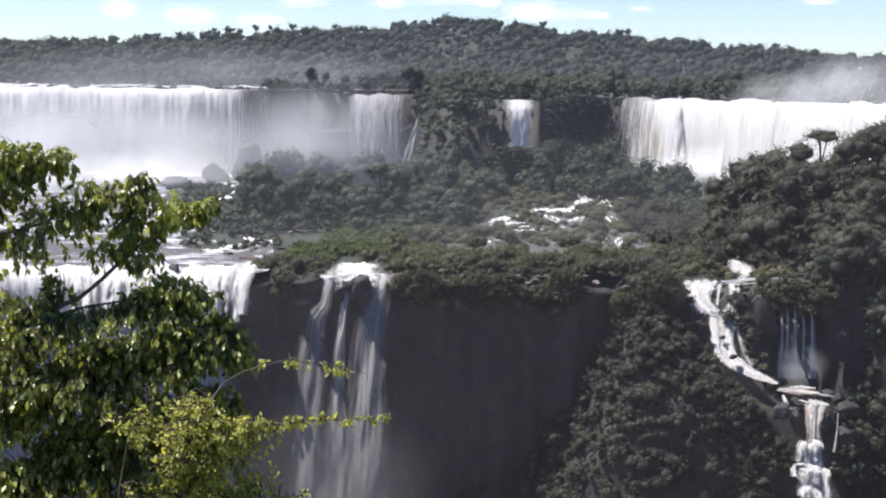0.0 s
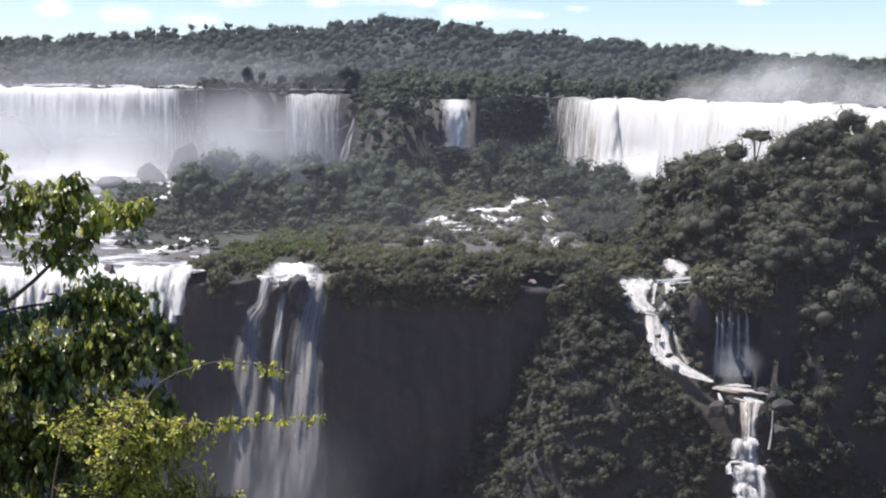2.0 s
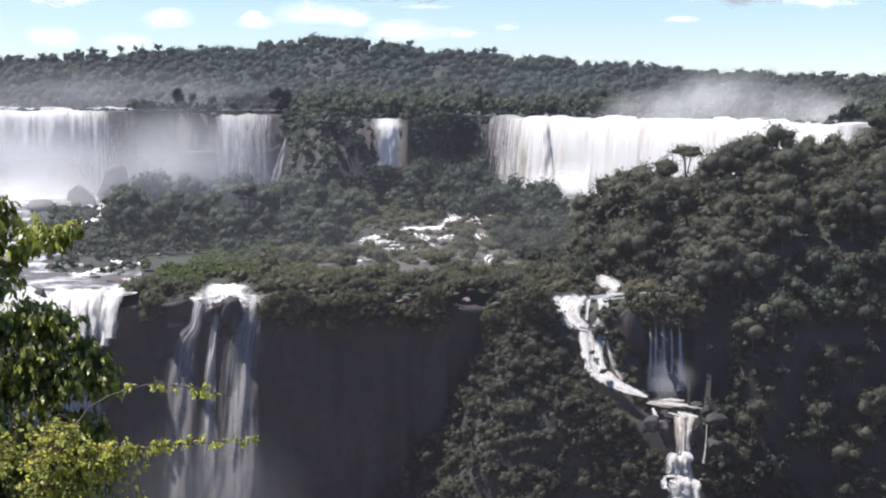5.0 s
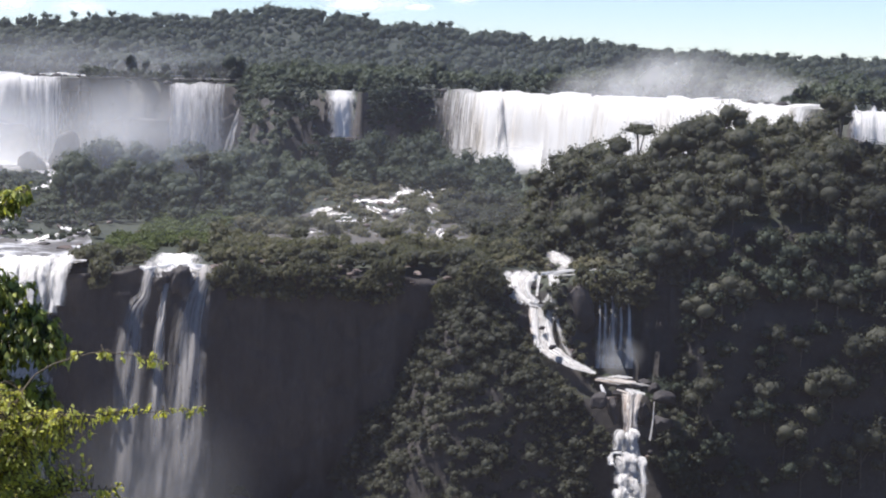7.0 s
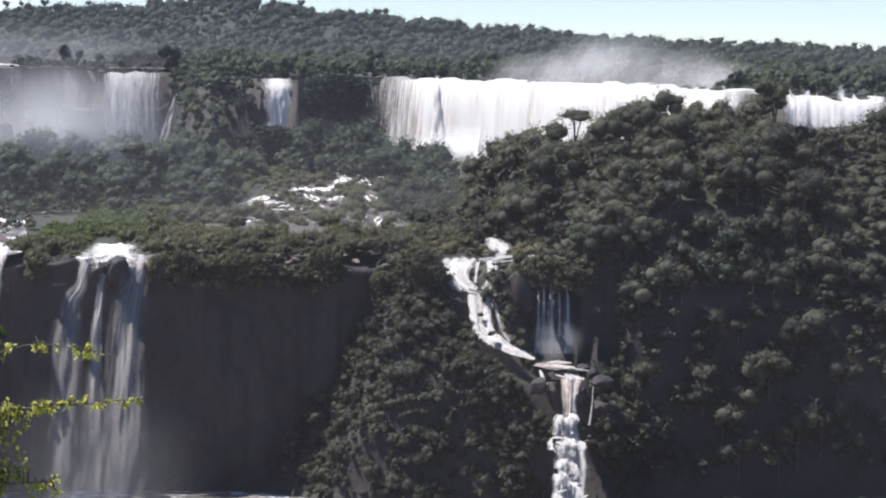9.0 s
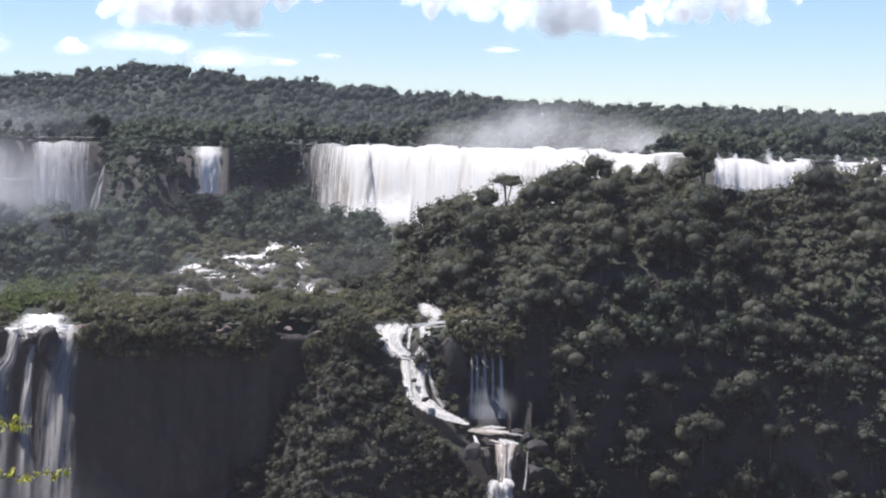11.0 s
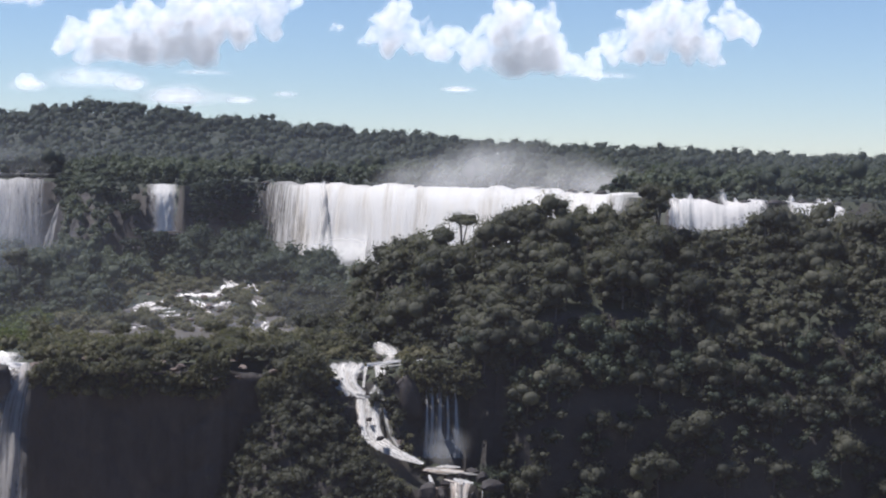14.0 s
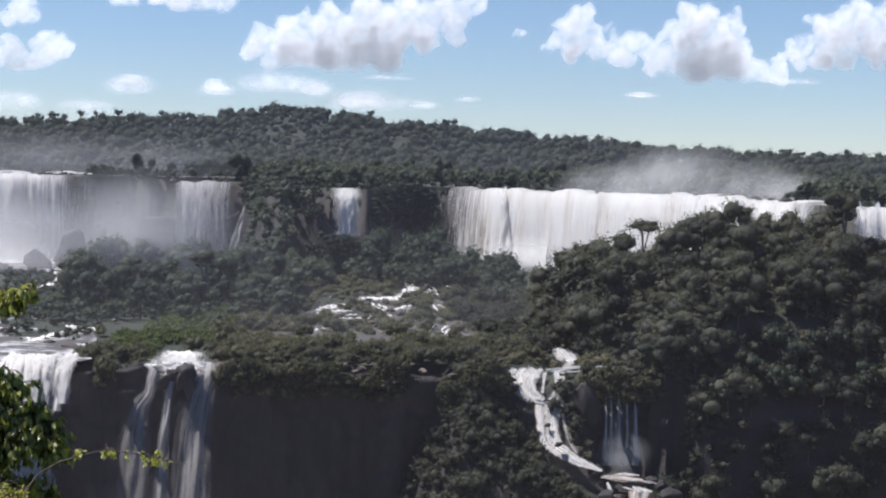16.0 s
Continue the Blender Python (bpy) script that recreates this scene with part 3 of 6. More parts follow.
for k, (x, y, z, foot_, w_) in enumerate([(100.5, 764, 88.6, 55, 3.6)]):
    strand("waterfall_right_stream", [(x + 1, y + 3, z + 0.3, w_ * 0.7), (x, y - 3.2, z - 1.2, w_), (x - 0.4, y - 7.5, 0.6 * z + 0.4 * foot_, w_ * 1.2), (x - 0.6, y - 9.5, foot_, w_ * 1.6)], M_RAPID, "thick white stream in the wide silty fall", 0.5, 30, 12, 400 + k, lumps=0.03, facets=0.3)
curtain("waterfall_step", [(188.5, 560.5), (204, 558), (221.5, 557.5)], (87.6, 86.8), 77, M_FAR, "row of short white falls behind dark trees", 4, 0.6, seed=72, rag=1.1)
curtain("waterfall_step", [(227, 557), (247.5, 555)], (86.6, 86.0), 78, M_FAR, "row of short white falls behind dark trees", 4, 0.6, seed=75, rag=1.1)
for k, (x, w_, foot_) in enumerate([(190.5, 5.4, 81), (197, 6.4, 78), (200, 3.2, 78.5), (208, 7.4, 78), (212, 4.0, 79), (219.5, 5.0, 80.5), (231, 7.6, 78.5), (240, 5.4, 79), (244.5, 5.8, 79)]):
    y = 561.0 - 0.1 * (x - 190) + bundles.uniform(-1.5, 1.5)
    z = 87.2 - 0.022 * (x - 190) + bundles.uniform(-0.7, 0.3)
    strand("waterfall_step", [(x + 0.6, y + 4, z + 0.3, w_ * 1.1), (x + 0.3, y, z, w_ * 1.25), (x, y - 2.2, z - 1.6, w_), (x - 0.2, y - 3.8, 0.5 * (z + foot_), w_ * 1.15), (x - 0.3, y - 5, foot_ - 2, w_ * 1.5)], M_RAPID, "short white fall in a row behind dark trees", 0.4, 26, 12, 70 + k, lumps=0.05, facets=0.3)

for k, (x, y, w_) in enumerate([(-190, 832, 30), (-150, 846, 36), (-120, 828, 20), (-96, 838, 26), (-215, 850, 30), (-70, 856, 16)]):
    strand("riffle", [(x - w_ / 2, y, 91.2, 1.6), (x, y + 3, 91.6, 2.6), (x + w_ / 2, y, 91.2, 1.2)], M_RAPID, "white riffle on the river above the broad fall", 0.2, 30, 8, 60 + k, (0, -1, 0.6))

def lip_rocks(line, z, n, r):
    q, _ = sample_line(line, 1.0)
    for k in range(n):
        x, y = q[r.randint(len(q))] + r.uniform(-1.5, 1.0, 2)
        k_ = r.uniform(0.6, 1.6)
        v, f = BALL2
        w_ = v * (1 + 0.25 * fbm(v[:, :1] * 2 + k, v[:, 1:2] * 2 + v[:, 2:3], k, 2)) * [k_ * 1.6, k_, k_ * 0.75]
        ob = new("brink_rock", mesh("brink_rock", w_, f, M_ROCK))
        ob.matrix_basis = pose(x, y + 1.0, z + 0.1)
        tagged(ob, "dark rock parting the water at the upper brink", "rock", "rocks on the upper brink")


lip_r = np.random.RandomState(21)
lip_rocks([(-202, 811), (-80, 811)], 91.2, 16, lip_r)
lip_rocks([(-47, 841), (-16, 841)], 88.4, 5, lip_r)
lip_rocks([(77, 789), (120, 748), (171, 688), (182, 600)], 88.4, 22, lip_r)
lip_rocks([(188, 560), (248, 555)], 86.8, 26, lip_r)

# lower tier
curtain("waterfall_pool_brink", [(-190, 404), (-120, 403), (-75, 403), (-44.5, 403.5)], (53.8, 54.4), 0, M_BRINK, "white waterfall pouring from the pool into the gorge", 6, 0.7, seed=8, rag=1.3)
fall_b = tagged(new("waterfall_twin"), "twin white waterfall plunging down a dark cliff", "waterfall", kind="structure")
strand("head_water", [(-20, 417, 54.6, 9), (-20.5, 409, 54.3, 12), (-20, 404.5, 52.6, 13.5), (-20, 401.5, 51.0, 15)], M_RAPID, "", 0.3, 20, 22, 11, (0, -0.4, 1), fall_b, 0.14, 0.25)
strand("left_stream", [(-25.0, 403.5, 53.9, 4), (-25.9, 401.6, 50.6, 3.4), (-26.7, 400.8, 46.6, 3.6), (-28.6, 399.8, 43.4, 5.6), (-29.4, 398.0, 36, 7.6), (-29.6, 394.8, 26, 8.8), (-29.4, 390.2, 10, 10.5), (-29.2, 387.5, 0, 12)], M_NEAR, "", 0.35, 44, 24, 12, parent=fall_b, lumps=0.01, facets=0.05)
strand("middle_stream", [(-21.2, 402.5, 53.2, 2.0), (-21.7, 401.4, 49.6, 2.0), (-22.8, 400.2, 43.6, 2.2), (-23.6, 396.8, 31, 3.6), (-23.4, 392.2, 16, 6.5), (-23.2, 388, 0, 9)], M_NEAR, "", 0.3, 40, 16, 13, parent=fall_b, lumps=0.01, facets=0.05)
strand("right_stream", [(-13.6, 403.5, 53.6, 4.5), (-13.6, 401.8, 51.2, 5.0), (-14.6, 401.0, 48.6, 6.4), (-16.0, 399.8, 42.4, 8.2), (-16.5, 398.4, 36.6, 9.4), (-16.9, 394.2, 22, 11), (-17.2, 390.2, 9, 12.5), (-17.4, 387.6, 0, 13.5)], M_NEAR, "", 0.35, 44, 28, 14, parent=fall_b, lumps=0.01, facets=0.05)
for k, (x, z, w_) in enumerate([(-26.0, 52.6, 3.6), (-22.4, 53.0, 3.0), (-19.0, 53.4, 3.2), (-15.2, 53.0, 3.6)]):
    strand("lip_step", [(x - w_ / 2, 403.4, z + 0.5, 0.9), (x, 402.6, z + 0.2, 1.7), (x + w_ / 2, 403.2, z + 0.4, 0.8)], M_RAPID, "", 0.3, 14, 9, 90 + k, (0, -1, 0.5), fall_b, 0.2, 0.3)
for k, (x, z, r_) in enumerate([(-18.9, 50.2, 2.3), (-17.2, 48.6, 1.9), (-21.9, 50.8, 1.1), (-23.4, 49.4, 1.2)]):
    v_, f_ = BALL3
    w_ = np.sign(v_) * np.abs(v_) ** 0.75 * (1 + 0.3 * fbm(v_[:, :1] * 2 + k, v_[:, 1:2] * 2 + v_[:, 2:3], 50 + k)) * [r_, r_ * 0.8, r_ * 1.25]
    new("lip_boulder", mesh("lip_boulder", w_ + [x, 402.0, z], f_, M_ROCK)).parent = fall_b

# cascade down the ravine
for k in range(20):
    x = -82 + 1.95 * k + bundles.uniform(-0.8, 0.8)
    z, w_ = 54.4 + bundles.uniform(-0.3, 0.5), bundles.uniform(2.0, 4.2)
    strand("waterfall_pool_head", [(x, 405.5, z, w_), (x - 0.1, 402.4, z - 0.5, w_ * 1.1), (x - 0.3, 398.8, z - 3.0, w_), (x - 0.4, 396, z - 8.0 - bundles.uniform(0, 5), w_ * 0.8)], M_RAPID, "lumpy white head of the pool fall", 0.5, 24, 12, 600 + k, (0, -1, 0.5), lumps=0.2, facets=0.3)

cascade = tagged(new("cascade"), "white cascade tumbling over rock steps in a wooded ravine", "cascade", kind="structure")
braid = np.random.RandomState(77)


def reach(name, pts, mat=M_CASCADE, seed=0, facing=(0, -1, 0.4), bulge=0.12, braids=1):
    """One run of the cascade, as braids of white water side by side."""
    for k in range(braids):
        u = (k - (braids - 1) / 2) / max(braids, 1) + (braid.uniform(-0.1, 0.1) if braids > 1 else 0)
        wide = 1.0 if braids == 1 else 2.1 / braids * braid.uniform(0.8, 1.25)
        lift_ = braid.uniform(-0.15, 0.25) if braids > 1 else 0
        way = [(x + u * w_, y - lift_ - 0.15 * k % 0.3, z + lift_ * 0.4, w_ * wide) for x, y, z, w_ in pts]
        strand(name, way, mat, "", bulge, 9 * len(pts), 12, seed + 11 * k, facing, cascade, 0.08, 0.25)


reach("head_fall", [(68.8, 426, 55.0, 2.4), (69.8, 424, 54.5, 3.8), (70.8, 422.2, 53.7, 5.2), (71.4, 421, 52.9, 5.0)], seed=15, braids=3)
reach("head_run", [(71.2, 421, 52.9, 2.6), (71.4, 417, 53.0, 2.4), (70.6, 413.5, 52.8, 2.6), (69, 411.4, 52.2, 2.2)], seed=14, facing=(0, -0.6, 0.8))
reach("upper_ledge", [(81.5, 412.4, 52.0, 0.15), (78, 411.9, 52.5, 0.45), (75, 411.5, 52.1, 0.35), (72, 411.2, 52.4, 1.1), (69, 411, 52.0, 1.6), (64.4, 410, 51.6, 1.3)], seed=16, bulge=0.05)
reach("upper_ledge", [(77, 410.4, 51.6, 0.3), (72, 410, 51.5, 0.7), (67, 409.4, 51.1, 0.9)], seed=18)
reach("left_sheet", [(60.6, 408, 51.9, 8.6), (58.9, 405.6, 51.0, 8.0), (58.3, 403.6, 49.5, 6.4), (59.0, 401.9, 47.6, 5.2), (61, 400.7, 46.0, 4.8)], seed=22, braids=5)
reach("right_branch", [(67.5, 409, 51.5, 1.8), (67.2, 405.6, 50.3, 1.8), (66.5, 402.6, 47.9, 1.7), (65.3, 400.6, 45.8, 2.6)], seed=23, braids=2)
reach("middle_branch", [(63.9, 408, 51.5, 1.3), (63.2, 404.8, 49.7, 0.9), (62.5, 402, 47.4, 1.1)], seed=24)
reach("lip_ledge", [(60.4, 400.2, 45.7, 1.0), (63.5, 399.8, 45.2, 1.4), (67.2, 399.6, 44.7, 0.8)], seed=25)
reach("main_fall", [(63.6, 399.5, 45.0, 5.6), (63.1, 397, 42.2, 4.7), (63.0, 395, 39.8, 4.4), (63.5, 392.6, 37.3, 4.9), (64.8, 391, 35.7, 5.4)], seed=17, braids=4)
reach("tan_side", [(60.9, 399.8, 45.0, 1.5), (60.6, 397.6, 42.4, 1.7), (60.9, 395.4, 39.6, 1.3)], M_TAN, 26)
reach("thin_side", [(66.6, 399, 44.2, 1.6), (66.9, 396.4, 41.4, 1.8), (67.6, 393, 37.8, 1.8), (68.8, 391, 35.4, 1.6)], M_VEIL, 27)
reach("fan", [(64.2, 391.4, 36.5, 4.8), (66.6, 389.6, 34.9, 4.4), (69.6, 387.8, 33.5, 3.4), (73.2, 386, 32.3, 1.5)], seed=28, braids=4)
for k, (way, mat) in enumerate([([(76.6, 386, 31.5, 0.4), (79, 385.6, 31.6, 1.3), (82, 385.2, 31.4, 0.4)], M_CASCADE), ([(73.4, 384.6, 31.2, 0.7), (76.5, 384, 31.2, 2.2), (79.5, 383.6, 31.0, 2.0), (82.4, 383.4, 30.8, 0.8)], M_TAN),
                                ([(73.8, 384, 31.4, 0.3), (76, 383.4, 31.4, 0.8), (78.4, 383, 31.2, 0.4)], M_CASCADE), ([(81.6, 383, 30.7, 0.5), (83.4, 382.6, 30.5, 1.1), (85.4, 382.2, 30.3, 0.3)], M_CASCADE),
                                ([(79.8, 381.8, 29.6, 0.9), (81.6, 381.2, 29.0, 1.9), (84, 380.8, 28.6, 0.8)], M_CASCADE), ([(77.6, 381.6, 29.4, 0.4), (79, 381.2, 29.1, 1.1), (80.6, 380.8, 28.9, 0.6)], M_TAN)]):
    reach("pool_riffle", way, mat, seed=330 + 5 * k, facing=(0, -0.8, 0.6), bulge=0.05)
reach("pool_drip", [(74.2, 381.9, 30.4, 0.8), (74.7, 380.8, 28.9, 1.3), (74.9, 380.1, 27.2, 0.9)], seed=29)
reach("narrow_fall", [(80.6, 380.2, 28.8, 4.8), (80.3, 378.9, 26.9, 4.0), (80.0, 377.4, 23.8, 3.0), (79.8, 376.2, 20.8, 3.4)], M_TAN, 30, braids=3)
reach("trickle", [(85.6, 378.8, 27.2, 0.8), (85.0, 376.6, 23.6, 0.7), (84.0, 374.2, 19.6, 1.1)], M_VEIL, 41)
for k, (x, y, z, foot_, w_) in enumerate([(79.6, 376.2, 21.2, 17.0, 5.8), (79.4, 373.6, 17.0, 12.4, 7.0), (78.4, 371.2, 13.0, 9.2, 4.6), (77.8, 368.8, 9.6, 4.8, 5.0), (77.3, 366.4, 5.8, 1.0, 6.0)]):
    for j in range(4):
        bx, bw = x + (j - 1.5) * w_ * 0.2 + braid.uniform(-0.5, 0.5), w_ * braid.uniform(0.42, 0.75)
        top_, end_, sway = z + braid.uniform(-1.6, 0.7), foot_ + braid.uniform(-1.8, 0.5), braid.uniform(-0.7, 0.7)
        reach("lower_step", [(bx + 0.4, y + braid.uniform(-0.6, 0.4), top_, bw * 0.7), (bx, y - 1.2, top_ - 0.6, bw), (bx + sway * 0.5, y - 1.8, 0.5 * (top_ + end_), bw * braid.uniform(0.6, 1.1)), (bx + sway, y - 2.4, end_, bw * 1.2)], seed=340 + 20 * k + 3 * j, bulge=0.25)
for k in range(9):
    x, z = 78.6 + braid.uniform(-3.2, 3.0), braid.uniform(3, 18.5)
    y, bw, rise_ = 362.4 + 0.62 * z + braid.uniform(-0.3, 0.3), braid.uniform(0.7, 1.7), braid.uniform(-0.8, 0.8)
    reach("foam_clump", [(x - bw, y + 0.5, z - rise_ - 0.3, 0.5), (x, y, z, braid.uniform(0.8, 1.6)), (x + bw * 0.8, y + 0.4, z + rise_ - 0.4, 0.4)], seed=450 + 7 * k, facing=(0, -1, 0.6), bulge=0.2)
reach("lower_side", [(75.6, 373.6, 17.0, 1.0), (75.0, 372.4, 16.2, 1.8), (74.8, 371.6, 14.8, 1.2)], seed=40)
reach("lower_veil", [(81.8, 371.6, 14.6, 1.6), (81.9, 369.6, 11, 2.4), (81.2, 366.6, 5, 3.0), (80.8, 364.6, 0, 3.2)], M_VEIL, 46)
reach("veil_ledge", [(76.0, 404.4, 49.4, 0.4), (78.5, 404, 48.9, 0.7), (80.8, 403.6, 48.3, 0.4)], seed=42)
for k, (x, z, w_) in enumerate([(77.2, 48.0, 0.9), (78.4, 48.2, 1.4), (80.4, 47.2, 2.2), (82.2, 46.4, 1.2), (84.2, 45.2, 2.0)]):
    reach("side_veil", [(x, 403.2, z + 0.6, w_ * 0.7), (x + 0.1, 402, z - 1.6, w_), (x - 0.1, 400, z - 8, w_ * 1.5), (x - 0.5, 398.6, 31.3, w_ * 2.6)], M_VEIL, 43 + k, (0, -1, 0))

# white runs between the rocks of the terrace
def run(name, way, mat, seed):
    pts = [(x, y, max(53.25 if x > 0 else 53.9, float(height(np.array([x]), np.array([y]))[0]) + 0.4), w_) for x, y, w_ in way]
    return strand(name, pts, mat, "broken white rapids threading rocks on the terrace", 0.25, 8 * len(pts), 10, seed, (0, -0.3, 1))


RAPIDS = [[(16, 556, 4), (21, 566, 5), (29, 578, 4)], [(15, 548, 2), (20, 545, 3), (25, 541, 2)], [(28, 584, 3), (32, 592, 4), (38, 600, 4), (44, 600, 3)], [(42, 596, 4), (47, 620, 5), (52, 648, 4)],
          [(50, 660, 3), (53, 645, 5), (55, 630, 4)], [(57, 649, 4), (58, 632, 5), (59, 617, 3)], [(64, 638, 4), (70, 652, 5), (76, 668, 4)], [(33, 578, 3), (35, 550, 4), (36, 523, 3)],
          [(49.5, 500, 2), (46, 474, 3), (43.5, 458, 1.6), (41, 441, 2.6)], [(50.8, 495, 1.2), (48.5, 485, 2), (46.3, 475, 1)], [(9, 486, 1), (13, 489, 1.8), (17.5, 494, 1)], [(11.5, 456, 0.8), (14.4, 467, 1.6)],
          [(52.2, 566, 2), (52.9, 551, 2)], [(74, 681, 4), (85, 701, 5)], [(39, 560, 1.5), (44, 566, 2.5), (49, 575, 1.5)], [(22, 520, 1), (27, 524, 2), (31, 530, 1)],
          [(-44, 474, 2), (-49, 478, 3), (-54, 480, 2)], [(-52, 462, 3), (-60, 446, 5)], [(-80, 675, 8), (-74, 640, 7), (-76, 600, 4)], [(-70, 660, 3), (-64, 640, 4), (-60, 628, 3)]]
spill = np.random.RandomState(91)
for k, way in enumerate(RAPIDS):
    run("rapids", [(x, y, w_ * 1.3) for x, y, w_ in way], M_RUN, 30 + k)
    for j in range(2 if k < 16 else 0):
        dx, dy = spill.uniform(-3, 3), spill.uniform(-12, 12)
        run("rapids", [(x + dx, y + dy, w_ * spill.uniform(0.3, 0.7)) for x, y, w_ in way[:2]], M_RUN, 500 + 2 * k + j)


def off_rapids(x, y, more=1.5):
    d = np.full(x.shape, 1e9)
    for way in RAPIDS[:16]:
        for (ax, ay, aw), (bx, by, bw) in zip(way, way[1:]):
            ex, ey = bx - ax, by - ay
            u = np.clip(((x - ax) * ex + (y - ay) * ey) / (ex * ex + ey * ey), 0, 1)
            e = np.hypot(x - ax - u * ex, y - ay - u * ey) - aw / 2
            hide = (y < ay + 6) & (np.abs(x - y * ax / ay) < aw * 0.75) & (y > ay - 16)
            d = np.minimum(d, np.where(hide, 0.0, e))
    return d > more


def boulder(name, at, size, label, mat=M_ROCK, seed=0, parent=None):
    """A worn block of basalt with broken planes."""
    v, f = BALL3
    r = np.random.RandomState(seed + 900)
    w_ = v * 1.15
    for _ in range(15):
        n_ = r.normal(size=3)
        n_ /= np.linalg.norm(n_)
        over = np.maximum(0, w_ @ n_ - r.uniform(0.5, 0.85))
        w_ = w_ - over[:, None] * n_
    w_ = w_ * (1 + 0.09 * fbm(v[:, :1] * 3.0 + seed, v[:, 1:2] * 2.7 + v[:, 2:3] * 2.3, seed) + 0.05 * fbm(v[:, :1] * 9.0 + seed, v[:, 1:2] * 8.0 + v[:, 2:3] * 9.0, seed + 5))
    ob = new(name, mesh(name, w_ * np.array(size), f, mat))
    ob.matrix_basis = pose(*at, 0, 0, seed * 40)
    return tagged(ob, label, "boulder", "boulders below the falls")


for k, (x, y, w_, h_) in enumerate([(-103, 682, 7.5, 5.5), (-94, 736, 9, 8), (-82, 744, 13, 15), (-70, 732, 10, 7), (-66, 705, 6, 4), (-72, 690, 5, 3), (-92, 700, 4, 2.5), (-104, 690, 4, 2.2)]):
    boulder("boulder", (x, y, 53.6 + h_ * 0.2), (w_ * 0.8, w_ * 0.6, h_ * 0.8), "dark basalt boulder standing in white water", seed=k + 1)
rocks = np.random.RandomState(5)
for k, (x, y, z, a_, b_, c_) in enumerate([(-61.0, 402.6, 53.6, 2.2, 1.6, 2.6), (-44.6, 403.0, 52.6, 1.6, 1.6, 2.4), (-70.5, 402.8, 53.2, 1.5, 1.3, 1.8), (-52.0, 401.6, 52.2, 0.9, 0.9, 1.2)]):
    boulder("brink_boulder", (x, y, z), (a_, b_, c_), "dark basalt boulder splitting the water on the lower brink", M_ROCK, 9 * (k + 70))
for k, (x, y, z, a_, b_, c_) in enumerate([(72.0, 402.5, 43.5, 4.6, 2.6, 7.0), (63.2, 405.6, 48.8, 2.1, 1.2, 1.6), (66.0, 404.6, 47.6, 1.2, 1.0, 1.8), (79.6, 383.6, 28.4, 2.6, 1.0, 1.6), (88.5, 380.4, 27.6, 3.4, 1.6, 1.6), (83.2, 379.6, 24.8, 1.5, 1.3, 2.8),
                                           (76.8, 379.8, 25.2, 1.7, 1.4, 3.0), (87.0, 377.0, 22.6, 2.4, 1.8, 2.8), (73.6, 379.5, 27.2, 2.2, 1.6, 2.6), (79.0, 413.8, 51.6, 4.6, 1.6, 1.1), (57.0, 398.0, 41.0, 3.2, 2.2, 4.0), (77.0, 384.6, 30.2, 1.7, 1.0, 0.8), (82.2, 383.8, 29.9, 2.1, 1.0, 0.9), (85.0, 386.2, 30.4, 1.7, 1.2, 0.8), (79.4, 387.4, 30.4, 2.2, 1.4, 0.7), (75.2, 386.6, 30.8, 1.5, 1.0, 0.9), (86.5, 383.2, 29.6, 2.0, 1.2, 1.2), (83.0, 405.2, 47.0, 4.2, 2.0, 3.0)]):
    boulder("ravine_rock", (x, y, z), (a_, b_, c_), "dark wet basalt block stepping the cascade", M_ROCK, 9 * (k + 40))
for k, (x, y, a_, h_) in enumerate([(28, 688, 9, 18), (37, 685, 9, 17), (20, 690, 7, 14), (45, 690, 7, 12)]):
    boulder("outcrop_rock", (x, y, 55), (a_, 6, h_), "dark rock mass below the narrow fall", M_ROCK, k + 330)
for k in range(110):
    x, y = [(rocks.uniform(-88, -42), rocks.uniform(418, 520)), (rocks.uniform(14, 60), rocks.uniform(440, 620))][k % 2]
    r_ = rocks.uniform(0.5, 1.5)
    boulder("rock", (x, y, float(height(np.array([x]), np.array([y]))[0]) + 0.8 + r_ * 0.1), (r_ * 1.5, r_, r_ * 0.6), "small dark rock awash in the shallow rapids", M_LEDGE if k % 3 else M_ROCK, k)

